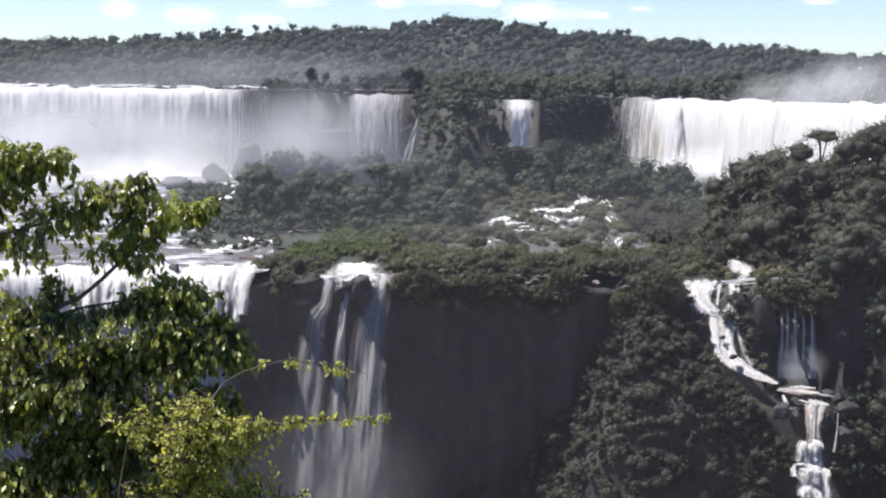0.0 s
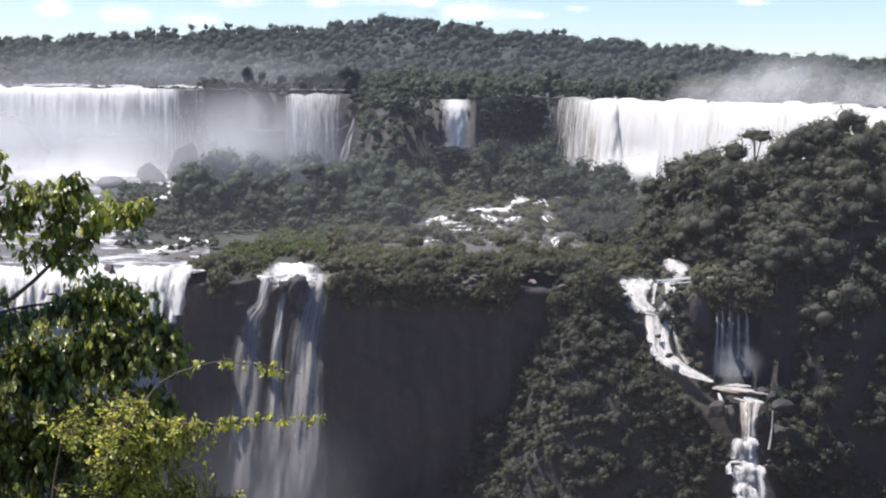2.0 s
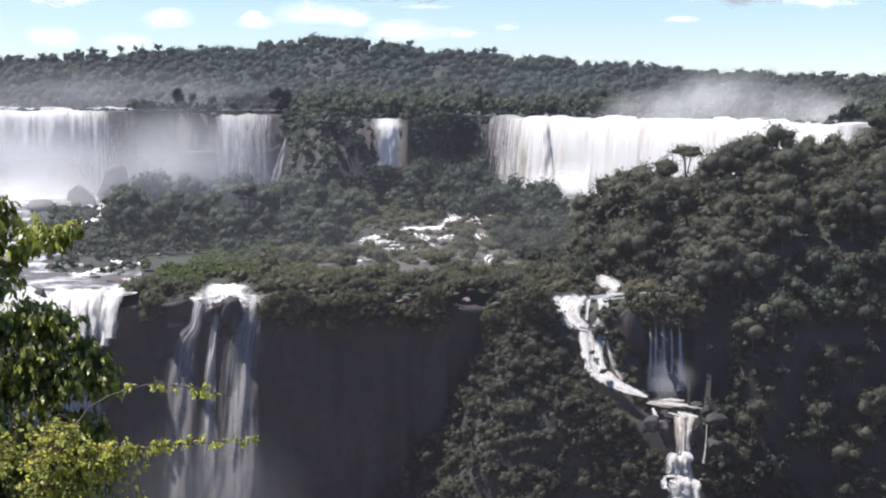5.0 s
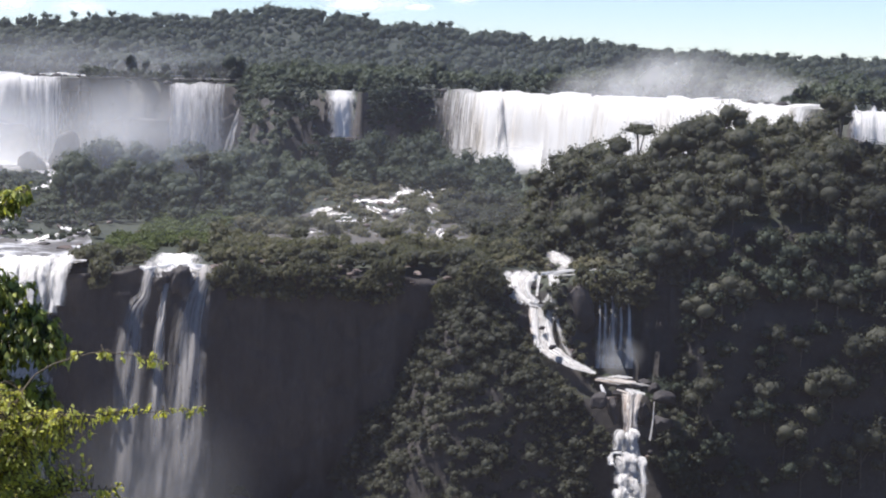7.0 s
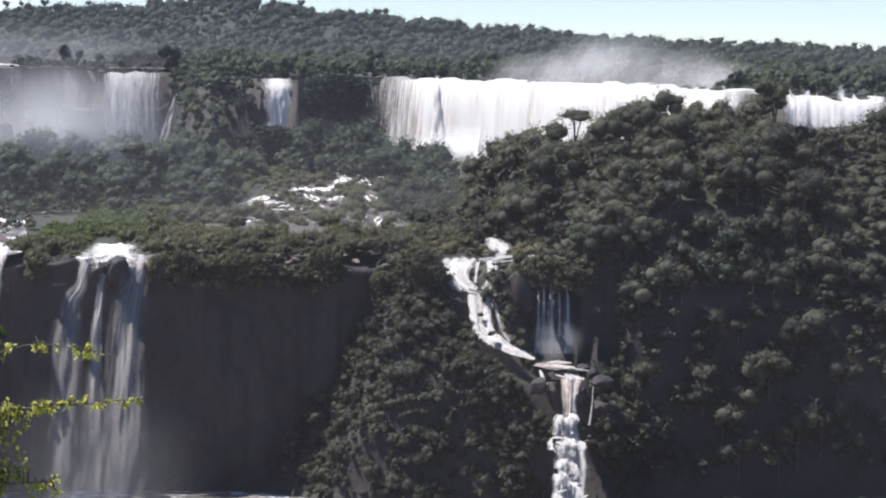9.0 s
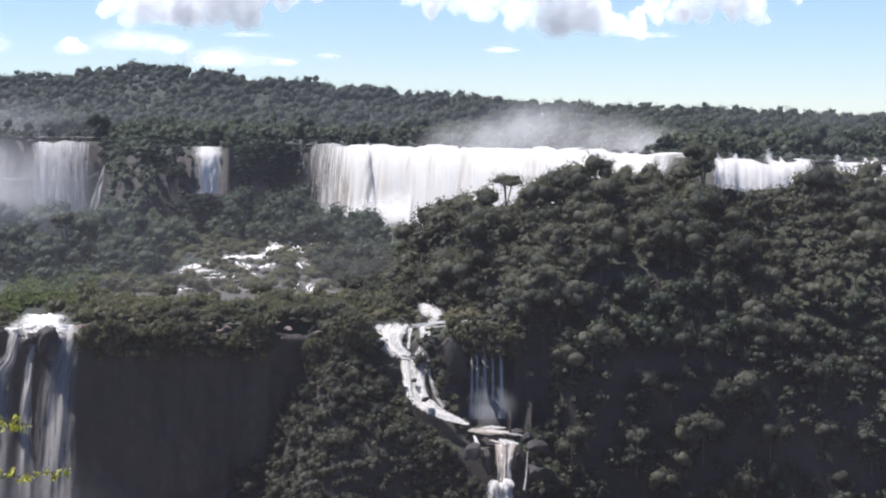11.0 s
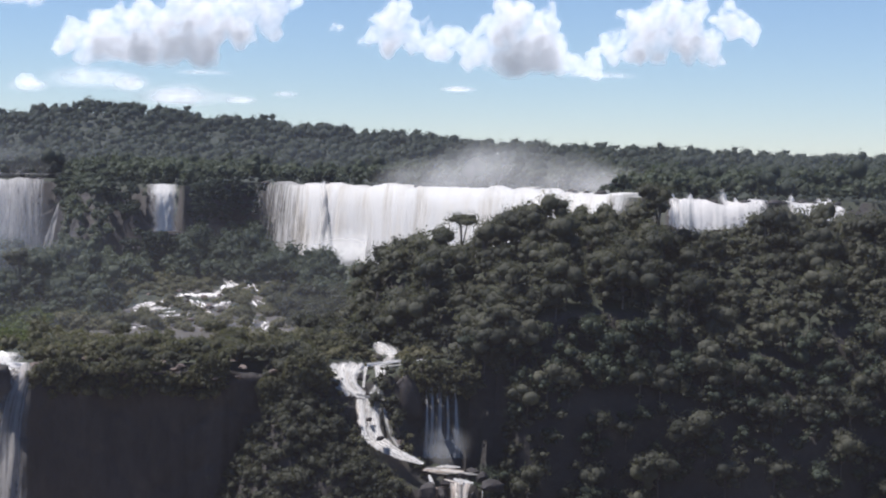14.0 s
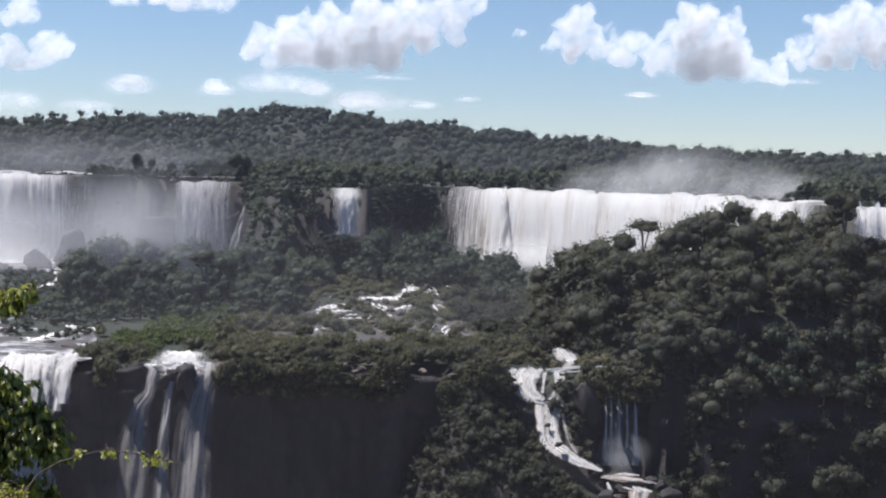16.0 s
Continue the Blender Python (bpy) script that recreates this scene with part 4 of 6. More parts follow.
# ---------------------------------------------------------------- trees
def crown_arrays(seed, lobes, wide, tall, leaves, leaf, core=0.74, ball_=BALL1, flat=0.85, low=0.3):
    """A crown: lumpy masses that merge into an uneven dome, clothed in small leaf sprays that follow each mass. The foot of the trunk is at the origin."""
    r = np.random.RandomState(seed)
    lobes = lobes + 3
    leaves = int(leaves * 1.15)
    leaf = leaf * 0.85
    cs, rs = [], []
    lean = r.uniform(-0.25, 0.25, 2) * wide
    for k in range(lobes):
        a, q = r.uniform(0, 2 * np.pi), wide * math.sqrt(r.uniform(0.03, 0.42))
        z = tall * (low + (0.86 - low) * r.uniform(0, 1) ** 0.6) * (1 - 0.3 * (q / wide) ** 2)
        rad = wide * (0.2 + 0.36 * r.uniform() ** 1.3)
        if k == 0:
            a, q, z, rad = 0, 0, tall * 0.74, wide * 0.5
        cs.append((q * math.cos(a) + lean[0], q * math.sin(a) + lean[1], z))
        rs.append(rad)
    cs, rs = np.array(cs), np.array(rs)
    pieces = []
    for k, (c, rad) in enumerate(zip(cs, rs)):
        v, f = ball_
        lump = 1 + 0.22 * fbm(v[:, 0] * 2.1 + v[:, 2] * 1.3 + 9 * k, v[:, 1] * 2.1 - v[:, 2] * 1.7 + seed, seed + k, 2)
        pieces.append((v * (rad * core * lump)[:, None] * [1, 1, flat] + c, f))
    # sprays: bunches of leaves that stand out of each mass by different lengths
    bunches = max(10, leaves // 8)
    per_b = r.choice(lobes, bunches, p=rs ** 2 / (rs ** 2).sum())
    way = r.normal(size=(bunches, 3))
    way[:, 2] = np.where(way[:, 2] < -0.5, -way[:, 2], way[:, 2])
    way /= np.linalg.norm(way, axis=1)[:, None]
    mid_ = cs[per_b] + way * (rs[per_b] * r.normal(0.95, 0.17, bunches))[:, None] * [1, 1, flat]
    pick = r.randint(bunches, size=leaves)
    spread = rs[per_b[pick]][:, None] * 0.26
    at = mid_[pick] + r.normal(size=(leaves, 3)) * spread * [1, 1, 0.8]
    nrm = 0.55 * way[pick] + [0, 0, 0.3] + r.normal(scale=0.5, size=(leaves, 3))
    nrm /= np.linalg.norm(nrm, axis=1)[:, None]
    a = np.cross(nrm, r.normal(size=(leaves, 3)))
    a /= np.linalg.norm(a, axis=1)[:, None]
    b = np.cross(nrm, a)
    size = leaf * r.uniform(0.45, 1.15, leaves)[:, None]
    q = np.stack([at - a * size - b * size * r.uniform(0.2, 0.8, (leaves, 1)), at + a * size - b * size * 0.4 - nrm * size * 0.2, at + b * size * 1.1 - nrm * size * 0.3], 1)
    f = np.arange(leaves * 3).reshape(-1, 3)
    pieces.append((q.reshape(-1, 3), f))
    return join(pieces), cs


def trunk_arrays(seed, cs, tall, thick, limbs=4):
    r = np.random.RandomState(seed + 500)
    lean = r.uniform(-0.04, 0.04, 2) * tall
    pieces = [tube([(0, 0, -1.5), (lean[0] * 0.5, lean[1] * 0.5, tall * 0.35), (lean[0], lean[1], tall * 0.7)], thick, thick * 0.45, 6, 6)]
    for c in cs[1:1 + limbs]:
        pieces.append(tube([(lean[0] * 0.5, lean[1] * 0.5, tall * 0.36), tuple(0.5 * c + [0, 0, tall * 0.2]), tuple(c)], thick * 0.5, thick * 0.2, 4, 5))
    return join(pieces)


def tree_kind(name, label, seed, lobes, wide, tall, leaves, leaf, mat, thick=0.28, flat=0.9, category="tree", group=""):
    """A tree with a trunk and a crown, standing at the origin."""
    (cv, cf), cs = crown_arrays(seed, lobes, wide, tall, leaves, leaf, flat=flat, ball_=BALL2)
    root = tagged(new(name), label, category, group)
    for part_, (v, f), m in (("trunk", trunk_arrays(seed, cs, tall, thick), M_BARK), ("crown", (cv, cf), mat)):
        ob = new(part_, mesh(part_, v, f, m))
        ob.parent = root
    return root


def scatter(r, region, count, gap, ok=None):
    """Places at least gap apart inside (x0, x1, y0, y1) where ok(x, y) holds."""
    x0, x1, y0, y1 = region
    c = np.column_stack([r.uniform(x0, x1, count * 20), r.uniform(y0, y1, count * 20)])
    if ok:
        c = c[ok(c[:, 0], c[:, 1])]
    out, cell = [], {}
    for x, y in c:
        k = (int(x // gap), int(y // gap))
        if any(math.hypot(x - a, y - b) < gap for i in (-1, 0, 1) for j in (-1, 0, 1) for a, b in cell.get((k[0] + i, k[1] + j), ())):
            continue
        out.append((x, y))
        cell.setdefault(k, []).append((x, y))
        if len(out) >= count:
            break
    return np.array(out)


def forest(name, kinds, places, scale, label, mat, r, sink=0.6, category="forest"):
    """Many crowns in one mesh of uncounted stuff."""
    zs = height(places[:, 0], places[:, 1]) - sink
    vs, fs, o = [], [], 0
    for (x, y), z in zip(places, zs):
        v, f = kinds[r.randint(len(kinds))]
        a, k = r.uniform(0, 6.28), scale[0] + (scale[1] - scale[0]) * r.uniform() ** 1.5
        ca, sa = math.cos(a) * k, math.sin(a) * k
        w = np.column_stack([v[:, 0] * ca - v[:, 1] * sa + x, v[:, 0] * sa + v[:, 1] * ca + y, v[:, 2] * k * r.uniform(0.9, 1.15) + z])
        vs.append(w.astype(np.float32))
        fs.append(f + o)
        o += len(v)
    return tagged(new(name, mesh(name, np.concatenate(vs), np.concatenate(fs), mat)), label, category, kind="stuff")


def crowns(n, seed, lobes, wide, tall, leaves, leaf, trunk=0.0, flat=0.88, ball_=BALL1):
    out = []
    for k in range(n):
        c, cs = crown_arrays(seed + k, lobes, wide, tall, leaves, leaf, flat=flat, ball_=ball_)
        out.append(join([c, tri(trunk_arrays(seed + k, cs, tall, trunk, 2))]) if trunk else c)
    return out


def tri(vf):
    v, f = vf
    return v, np.concatenate([f[:, [0, 1, 2]], f[:, [0, 2, 3]]])


rnd = np.random.RandomState(11)
on_ridge = lambda x, y: (ridge(x, y)[1] > 0.08) & (height(x, y) > 2) & ~((x < 87) & (y > 377) & (y < 412)) & (np.hypot(x - 95, y - 450) > 3.5) & (np.hypot(x - 144, y - 440) > 4)

def channel_gap(x, y):
    """Metres in plan from the line of the cascade."""
    d = np.full(x.shape, 1e9)
    for (ax, ay, _), (bx, by, _) in zip(RAVINE, RAVINE[1:]):
        ex, ey = bx - ax, by - ay
        u = np.clip(((x - ax) * ex + (y - ay) * ey) / (ex * ex + ey * ey), 0, 1)
        d = np.minimum(d, np.hypot(x - ax - u * ex, y - ay - u * ey))
    return d


def off_channel(x, y, k=1.0):
    return (channel_gap(x, y) > k * np.where(y > 411, 4.5, 8.0)) & ~((x > 69) & (x < 87) & (y > 379) & (y < 403))


def landmark(name, label, at, seed, lobes, wide, tall, leaves, leaf, low, flat):
    (cv, cf), cs = crown_arrays(seed, lobes, wide, tall, leaves, leaf, low=low, flat=flat, ball_=BALL2)
    root = tagged(new(name), label, "tree")
    root.matrix_basis = pose(at[0], at[1], float(height(np.array([at[0]]), np.array([at[1]]))[0]) - 0.5)
    for part_, (v, f), m in (("trunk", trunk_arrays(seed, cs, tall, 0.4), M_BARK), ("crown", (cv, cf), M_FOREST)):
        ob = new(part_, mesh(part_, v, f, m))
        ob.parent = root


landmark("umbrella_tree", "dark flat-topped tree rising over the forest crest", (95, 448), 801, 8, 4.6, 18.0, 900, 0.32, 0.82, 0.4)
landmark("umbrella_tree", "dark flat-topped tree with a bare trunk on the crest", (89.5, 449), 802, 7, 4.0, 14.5, 700, 0.32, 0.5, 0.75)
landmark("emergent_tree", "tall dark tree standing above the forest crest", (144, 438), 803, 11, 5.0, 25.0, 1500, 0.34, 0.5, 0.9)
landmark("emergent_tree", "tall dark tree standing on the wooded crest", (204, 438), 804, 10, 5.6, 17.5, 1000, 0.4, 0.4, 0.8)
landmark("emergent_tree", "tall dark tree at the edge of the terrace wood", (-20, 560), 805, 8, 4.5, 21.0, 800, 0.4, 0.6, 0.6)

# the wooded hill beside the ravine: the nearest trees singly, the rest as forest
big = crowns(10, 100, 5, 5.0, 12.0, 300, 0.42)
hillside = scatter(rnd, (60, 245, 340, 474), 1000, 4.1, on_ridge)
near = (hillside[:, 1] < 441) & (hillside[:, 1] > 380) & (hillside[:, 0] < 190)
forest("ridge_forest", big, hillside[~near], (0.4, 1.1), "dense dark green subtropical forest on a steep hill", M_FOREST, rnd)
kinds = [tree_kind("forest_tree", "dark green broadleaf tree on the steep wooded hill", 200 + k, 5, 5.0, 12.0, 620, 0.31, M_FOREST, group="trees on the wooded hill") for k in range(5)]


def plant(kinds, places, scale, r, sink=0.5):
    zs = height(places[:, 0], places[:, 1]) - sink
    first = set()
    for (x, y), z in zip(places, zs):
        k = r.randint(len(kinds))
        s = scale[0] + (scale[1] - scale[0]) * np.clip(0.5 + 0.55 * float(vnoise(x / 13, y / 11, 17)) + r.uniform(-0.4, 0.4), 0, 1)
        m = pose(x, y, z, 0, 0, r.uniform(0, 360))
        if k not in first:
            first.add(k)
            ob = kinds[k]
            ob.matrix_basis = m
        else:
            ob = copy_thing(kinds[k], m)
        ob.scale = (s, s, s * r.uniform(0.9, 1.15))


plant(kinds, hillside[near][:230], (0.35, 1.2), rnd)
if len(hillside[near]) > 230:
    forest("ridge_forest_rest", big, hillside[near][230:], (0.75, 1.15), "dense dark green subtropical forest on a steep hill", M_FOREST, rnd)

filler = scatter(rnd, (64, 200, 384, 462), 620, 2.9, lambda x, y: on_ridge(x, y) & off_channel(x, y))
forest("hill_understory", crowns(7, 660, 1, 2.9, 5.5, 120, 0.36), filler, (0.5, 1.25), "dark green saplings and shrubs under the hill forest", M_FOREST, rnd)
steep = scatter(rnd, (84, 245, 366, 408), 320, 3.2, lambda x, y: (height(x, y) > 2) & off_channel(x, y))
# the darker leaf colour stands in for shade on this slope
forest("cliffside_forest", big, steep, (0.45, 0.95), "trees clinging to the steep lower slope, leaves coloured dark as shade", M_WOOD, rnd)
# trees on the terrace between the two tiers
def terrace_wood(x, y):
    band = (y > 508 + 0.2 * np.abs(x + 20)) & (y < 690) & (x > -62 - (y - 520) * 0.05) & (x < 14 - (y - 490) * 0.06)
    return band & (rim_side(x, y) < -25)


terrace = scatter(rnd, (-75, 30, 470, 760), 140, 5.5, terrace_wood)
t_kinds = [tree_kind("terrace_tree", "grey-green broadleaf tree on the wet terrace between falls", 300 + k, 5, 5.0, 11.5, 500, 0.34, M_WOOD, group="trees on the terrace") for k in range(4)]
plant(t_kinds, terrace, (0.55, 1.4), rnd)
under = scatter(rnd, (-75, 34, 474, 770), 520, 3.2, lambda x, y: (y > 496 + 0.2 * np.abs(x + 20) + 8 * vnoise(x / 9, y * 0, 63)) & (x > -66 - (y - 520) * 0.05) & (x < 10 - (y - 490) * 0.03) & (rim_side(x, y) < -14))
forest("terrace_thicket", crowns(6, 420, 2, 3.4, 5.0, 170, 0.36, flat=0.85), under, (0.4, 1.1), "grey-green thicket under the terrace trees", M_WOOD, rnd, 0.6)

def pool_bank(x, y):
    return (y > 452) & (y < 672) & (x < -46) & (x > -0.146 * y) & (vnoise(x / 6, y / 9, 66) > -0.25)


low_bank = scatter(rnd, (-104, -44, 450, 675), 420, 2.6, pool_bank)
forest("pool_bank_scrub", crowns(6, 440, 1, 2.2, 2.4, 110, 0.3, flat=0.8), low_bank, (0.35, 1.3), "dark wet scrub on the rocky bank of the pool", M_WOOD, rnd, 0.4, "scrub")

bush_spots = scatter(rnd, (-6, 62, 410, 500), 46, 5.0, lambda x, y: off_rapids(x, y, 2.0) & (y > lip(x) + 5) & off_channel(x, y))
bush_kinds = [tree_kind("terrace_bush", "rounded olive bush on the terrace above the cliff", 340 + k, 3, 3.2, 4.2, 520, 0.24, M_SHRUB, 0.14, 0.85, "bush", "bushes on the terrace") for k in range(4)]
plant(bush_kinds, bush_spots, (0.6, 1.35), rnd, 0.3)

# outcrop between the middle and the narrow fall, and the wood along the foot of the right falls
small = crowns(6, 400, 2, 3.6, 7.5, 130, 0.45)
outcrop = scatter(rnd, (-14, 22, 640, 830), 300, 3.6, lambda x, y: (rim_side(x, y) < 6) & (x > -10 + (830 - y) * 0.02) & ~((x > 8) & (y > 686)))
foot = scatter(rnd, (22, 80, 648, 700), 120, 4.0, lambda x, y: (rim_side(x, y) < -6) & (x > 20 + (y - 560) * 0.1) & (y < 684))
foot2 = scatter(rnd, (60, 170, 500, 650), 220, 5.0, lambda x, y: (rim_side(x, y) < -8) & (x > 72 - (y - 500) * 0.02))
foot_wood = scatter(rnd, (50, 88, 604, 660), 44, 4.4, lambda x, y: x > 52 + 0.3 * (y - 604) * (y < 640))
foot_crowns = crowns(6, 830, 4, 4.6, 11.0, 300, 0.4)
forest("foot_wood", foot_crowns, foot_wood, (0.85, 1.4), "dark rounded trees before the feet of the falls", M_WOOD, rnd)
forest("ledge_wood", foot_crowns, scatter(rnd, (33, 66, 662, 690), 22, 4.6), (1.2, 1.9), "dark trees on the rocks between two falls", M_WOOD, rnd)
forest("outcrop_forest", small, np.concatenate([outcrop, foot, foot2]), (0.8, 1.4), "dark scrubby trees below the upper falls", M_WOOD, rnd)

# scrub along the brink, the shoulder and the terrace
scrub = crowns(6, 500, 1, 1.9, 2.0, 190, 0.19)
edge = scatter(rnd, (-12, 66, 401, 440), 420, 2.0, lambda x, y: (y > lip(x) - 1.0) & ((x < 52) | (y > 416)) & (vnoise(x / 11, y / 9, 62) > -0.5) & off_rapids(x, y, 0.5))
edge2 = scatter(rnd, (-44, -27, 401, 425), 70, 1.9, lambda x, y: (y > lip(x) - 1.0))
mid = scatter(rnd, (4, 70, 436, 660), 480, 3.0, lambda x, y: ((height(x, y) > 52.9) | (vnoise(x / 5, y / 7, 60) > -0.1)) & off_rapids(x, y, 1.9))
forest("rapids_scrub", scrub, mid, (0.4, 2.0), "low scrub and rushes on islets between the rapids", M_SHRUB, rnd, 0.3, "scrub")
forest("brink_scrub", scrub, np.concatenate([edge, edge2]), (0.35, 2.1), "low olive scrub along the cliff brink", M_SHRUB, rnd, 0.3, "scrub")
bank_wood = scatter(rnd, (56, 84, 424, 560), 240, 3.2, lambda x, y: off_channel(x, y) & off_rapids(x, y) & (y > lip(x) + 4))
forest("ravine_wood", crowns(6, 460, 2, 3.2, 5.5, 190, 0.34), bank_wood, (0.7, 1.4), "dark shrubs round the head of the ravine", M_FOREST, rnd, 0.5)
wall_wood = scatter(rnd, (83, 104, 368, 414), 300, 1.3, lambda x, y: off_channel(x, y) & (height(x, y) > 2) & (x > 86))
wall_wood = np.concatenate([wall_wood, scatter(rnd, (60, 82, 412, 520), 500, 1.5, lambda x, y: off_channel(x, y) & (ridge(x, y)[1] < 0.5) & (ridge(x, y)[1] > 0.0))])
forest("ravine_wall_scrub", crowns(6, 580, 1, 1.9, 2.8, 110, 0.34), wall_wood, (0.7, 1.5), "dark scrub clothing the ravine walls", M_FOREST, rnd, 0.6, "scrub")
shoulder_wood = scatter(rnd, (10, 112, 352, 410), 2900, 1.1, lambda x, y: (height(x, y) > 1) & (y < lip(x) + 4) & (ridge(x, y)[1] < 0.8) & (off_channel(x, y) | (off_channel(x, y, 0.48) & (y < 404))))
forest("shoulder_scrub", crowns(8, 520, 2, 3.0, 4.4, 170, 0.27), shoulder_wood, (0.35, 1.25), "grey-green scrub hanging on the shoulder beside the cascade", M_FOREST, rnd, 0.5, "scrub")
head_scrub = scatter(rnd, (50, 92, 404, 428), 260, 1.3, lambda x, y: (channel_gap(x, y) > np.where(y > 411, 3.0, 5.0)) & (channel_gap(x, y) < 12) & (y > lip(x) + 0.5) & ~((x > 56) & (x < 84) & (y < 414)))
forest("ravine_head_scrub", crowns(6, 680, 3, 1.7, 2.0, 120, 0.22), head_scrub, (0.4, 1.2), "low grey-green scrub round the head of the cascade", M_SHRUB, rnd, 0.3, "scrub")
fringe = scatter(rnd, (58, 84, 364, 396), 320, 1.0, lambda x, y: (channel_gap(x, y) > 2.4) & (channel_gap(x, y) < 9) & ((x < 74) | (y < 377)) & ((y < 388) | (channel_gap(x, y) > 3.6)) & (height(x, y) > 1))
forest("ravine_fringe", crowns(6, 620, 3, 1.7, 2.0, 120, 0.22), fringe, (0.5, 1.3), "grey-green ferns and scrub at the edge of the cascade", M_SHRUB, rnd, 0.3, "scrub")
pool_side = scatter(rnd, (56, 78, 370, 390), 260, 0.95, lambda x, y: (channel_gap(x, y) > np.where((x > 73.5) & (y < 382.5), 0.8, 2.3)) & (channel_gap(x, y) < 10) & ((x < 75) | (y < 382.5)) & (x < 77.6) & (height(x, y) > 1))
pool_side = np.concatenate([pool_side, scatter(rnd, (83, 96, 366, 382), 160, 1.0, lambda x, y: (channel_gap(x, y) > 3.4) & (height(x, y) > 1))])
forest("pool_side_scrub", crowns(6, 630, 1, 1.8, 2.4, 120, 0.24), pool_side, (0.5, 1.4), "dark scrub crowding the pool below the cascade", M_FOREST, rnd, 0.4, "scrub")


def hanging(count, x0, x1, z0, z1, r):
    """Tufts rooted in the cracks of the face below the brink."""
    out = []
    for _ in range(count):
        x = r.uniform(x0, x1)
        z = z1 - (z1 - z0) * r.uniform(0, 1) ** 2.2
        if vnoise(x / 7, z / 9, 77) > -0.15:
            out.append((x, float(lip(x)) - 3.0 - r.uniform(0, 1.2), z))
    return np.array(out)


tufts = hanging(240, -12, 53, 46.5, 53.2, rnd)
veil_wall = np.column_stack([rnd.uniform(72, 90, 70), rnd.uniform(400.5, 405, 70), rnd.uniform(46, 53, 70)])
tufts = np.concatenate([tufts, hanging(170, 36, 53, 34, 51.5, rnd), hanging(200, 22, 51, 49.0, 54.2, rnd), veil_wall, hanging(40, -44, -35, 48, 53.5, rnd)])
kinds_ = crowns(6, 560, 1, 1.6, 1.8, 120, 0.3)
vs_, fs_, o_ = [], [], 0
for x, y, z in tufts:
    v_, f_ = kinds_[rnd.randint(6)]
    k_ = rnd.uniform(0.6, 1.5)
    vs_.append(v_ * [k_, k_, k_ * rnd.uniform(0.8, 1.6)] + [x, y, z - 1.6 * k_])
    fs_.append(f_ + o_)
    o_ += len(v_)
tagged(new("hanging_scrub", mesh("hanging_scrub", np.concatenate(vs_), np.concatenate(fs_), M_SHRUB)), "olive tufts hanging over the cliff brink", "scrub", kind="stuff")
for k in range(16):
    x = rocks.uniform(-11, 53)
    y = float(lip(x)) + rocks.uniform(0.5, 16)
    r_ = rocks.uniform(0.8, 2.0)
    boulder("ledge", (x, y, 53.3 + rocks.uniform(-0.8, 0.6)), (r_ * 1.7, r_ * 1.2, r_ * 0.5), "tan slab of bare rock on the cliff brink", M_LEDGE, k + 90)
for k in range(18):
    x = rocks.uniform(2, 53)
    r_ = rocks.uniform(0.5, 1.3)
    boulder("brink_ledge", (x, float(lip(x)) - rocks.uniform(2.6, 3.6), rocks.uniform(49.6, 52.6)), (r_ * 1.5, r_ * 0.9, r_ * 0.55), "pale tan ledge jutting from the cliff brink", M_LEDGE, k + 700)
for k in range(7):
    x, y, z = RAVINE[2 + k % 9]
    x, y, r_ = x + rocks.uniform(-4, 4), y + rocks.uniform(-1.5, 1.5), rocks.uniform(0.5, 1.1)
    boulder("ravine_rock", (x, y, z + 0.1), (r_ * 1.4, r_, r_ * 0.8), "wet dark rock parting the cascade", M_ROCK, k + 230)
for k in range(40):
    x, y, z = RAVINE[3 + k % 13]
    side_ = 1 if rocks.uniform() > 0.5 else -1
    x, y = x + side_ * rocks.uniform(3.5, 7.5), y + rocks.uniform(-2, 2)
    r_ = rocks.uniform(0.7, 1.8)
    boulder("ravine_rock", (x, y, float(height(np.array([x]), np.array([y]))[0]) + r_ * 0.2), (r_ * 1.3, r_, r_ * 0.8), "wet dark rock beside the cascade", M_LEDGE if k % 4 == 0 else M_ROCK, k + 130)
def meadow(x, y):
    """The wet meadow on the terrace."""
    return ((x > -33) & (x < -14 + (y - 440) * 0.06) & (y > 452) & (y < 530)) | ((x > -40) & (x < -27) & (y > 420) & (y < 470))


cover = scatter(rnd, (-46, 16, 410, 508), 330, 2.9, lambda x, y: ~((x > -6) & (y > 444) & (y < 484)) & ((x < -27.5) | (x > -12.5) | (y > 424)) & (x > -43 - 0.05 * (y - 405)) & (vnoise(x / 10, y / 16, 64) > -0.35) & off_rapids(x, y, 0.5) & ~((x < -20) & (y < 466)) & ~((y > 474) & (x < -6)) & ~meadow(x, y) & ~((x < -12) & (x > -32) & (y > 436)))
forest("terrace_scrub", scrub, cover, (0.4, 2.3), "olive scrub and rushes on the wet terrace", M_SHRUB, rnd, 0.3, "scrub")
grass = scatter(rnd, (-44, -2, 412, 532), 700, 1.3, lambda x, y: meadow(x, y) & ((x < -27) | (x > -13) | (y > 428)))
forest("terrace_grass", crowns(5, 540, 0, 1.5, 1.5, 70, 0.25), grass, (0.6, 1.5), "bright green wet grass and reeds on the terrace", M_GRASS, rnd, 0.2, "grass")

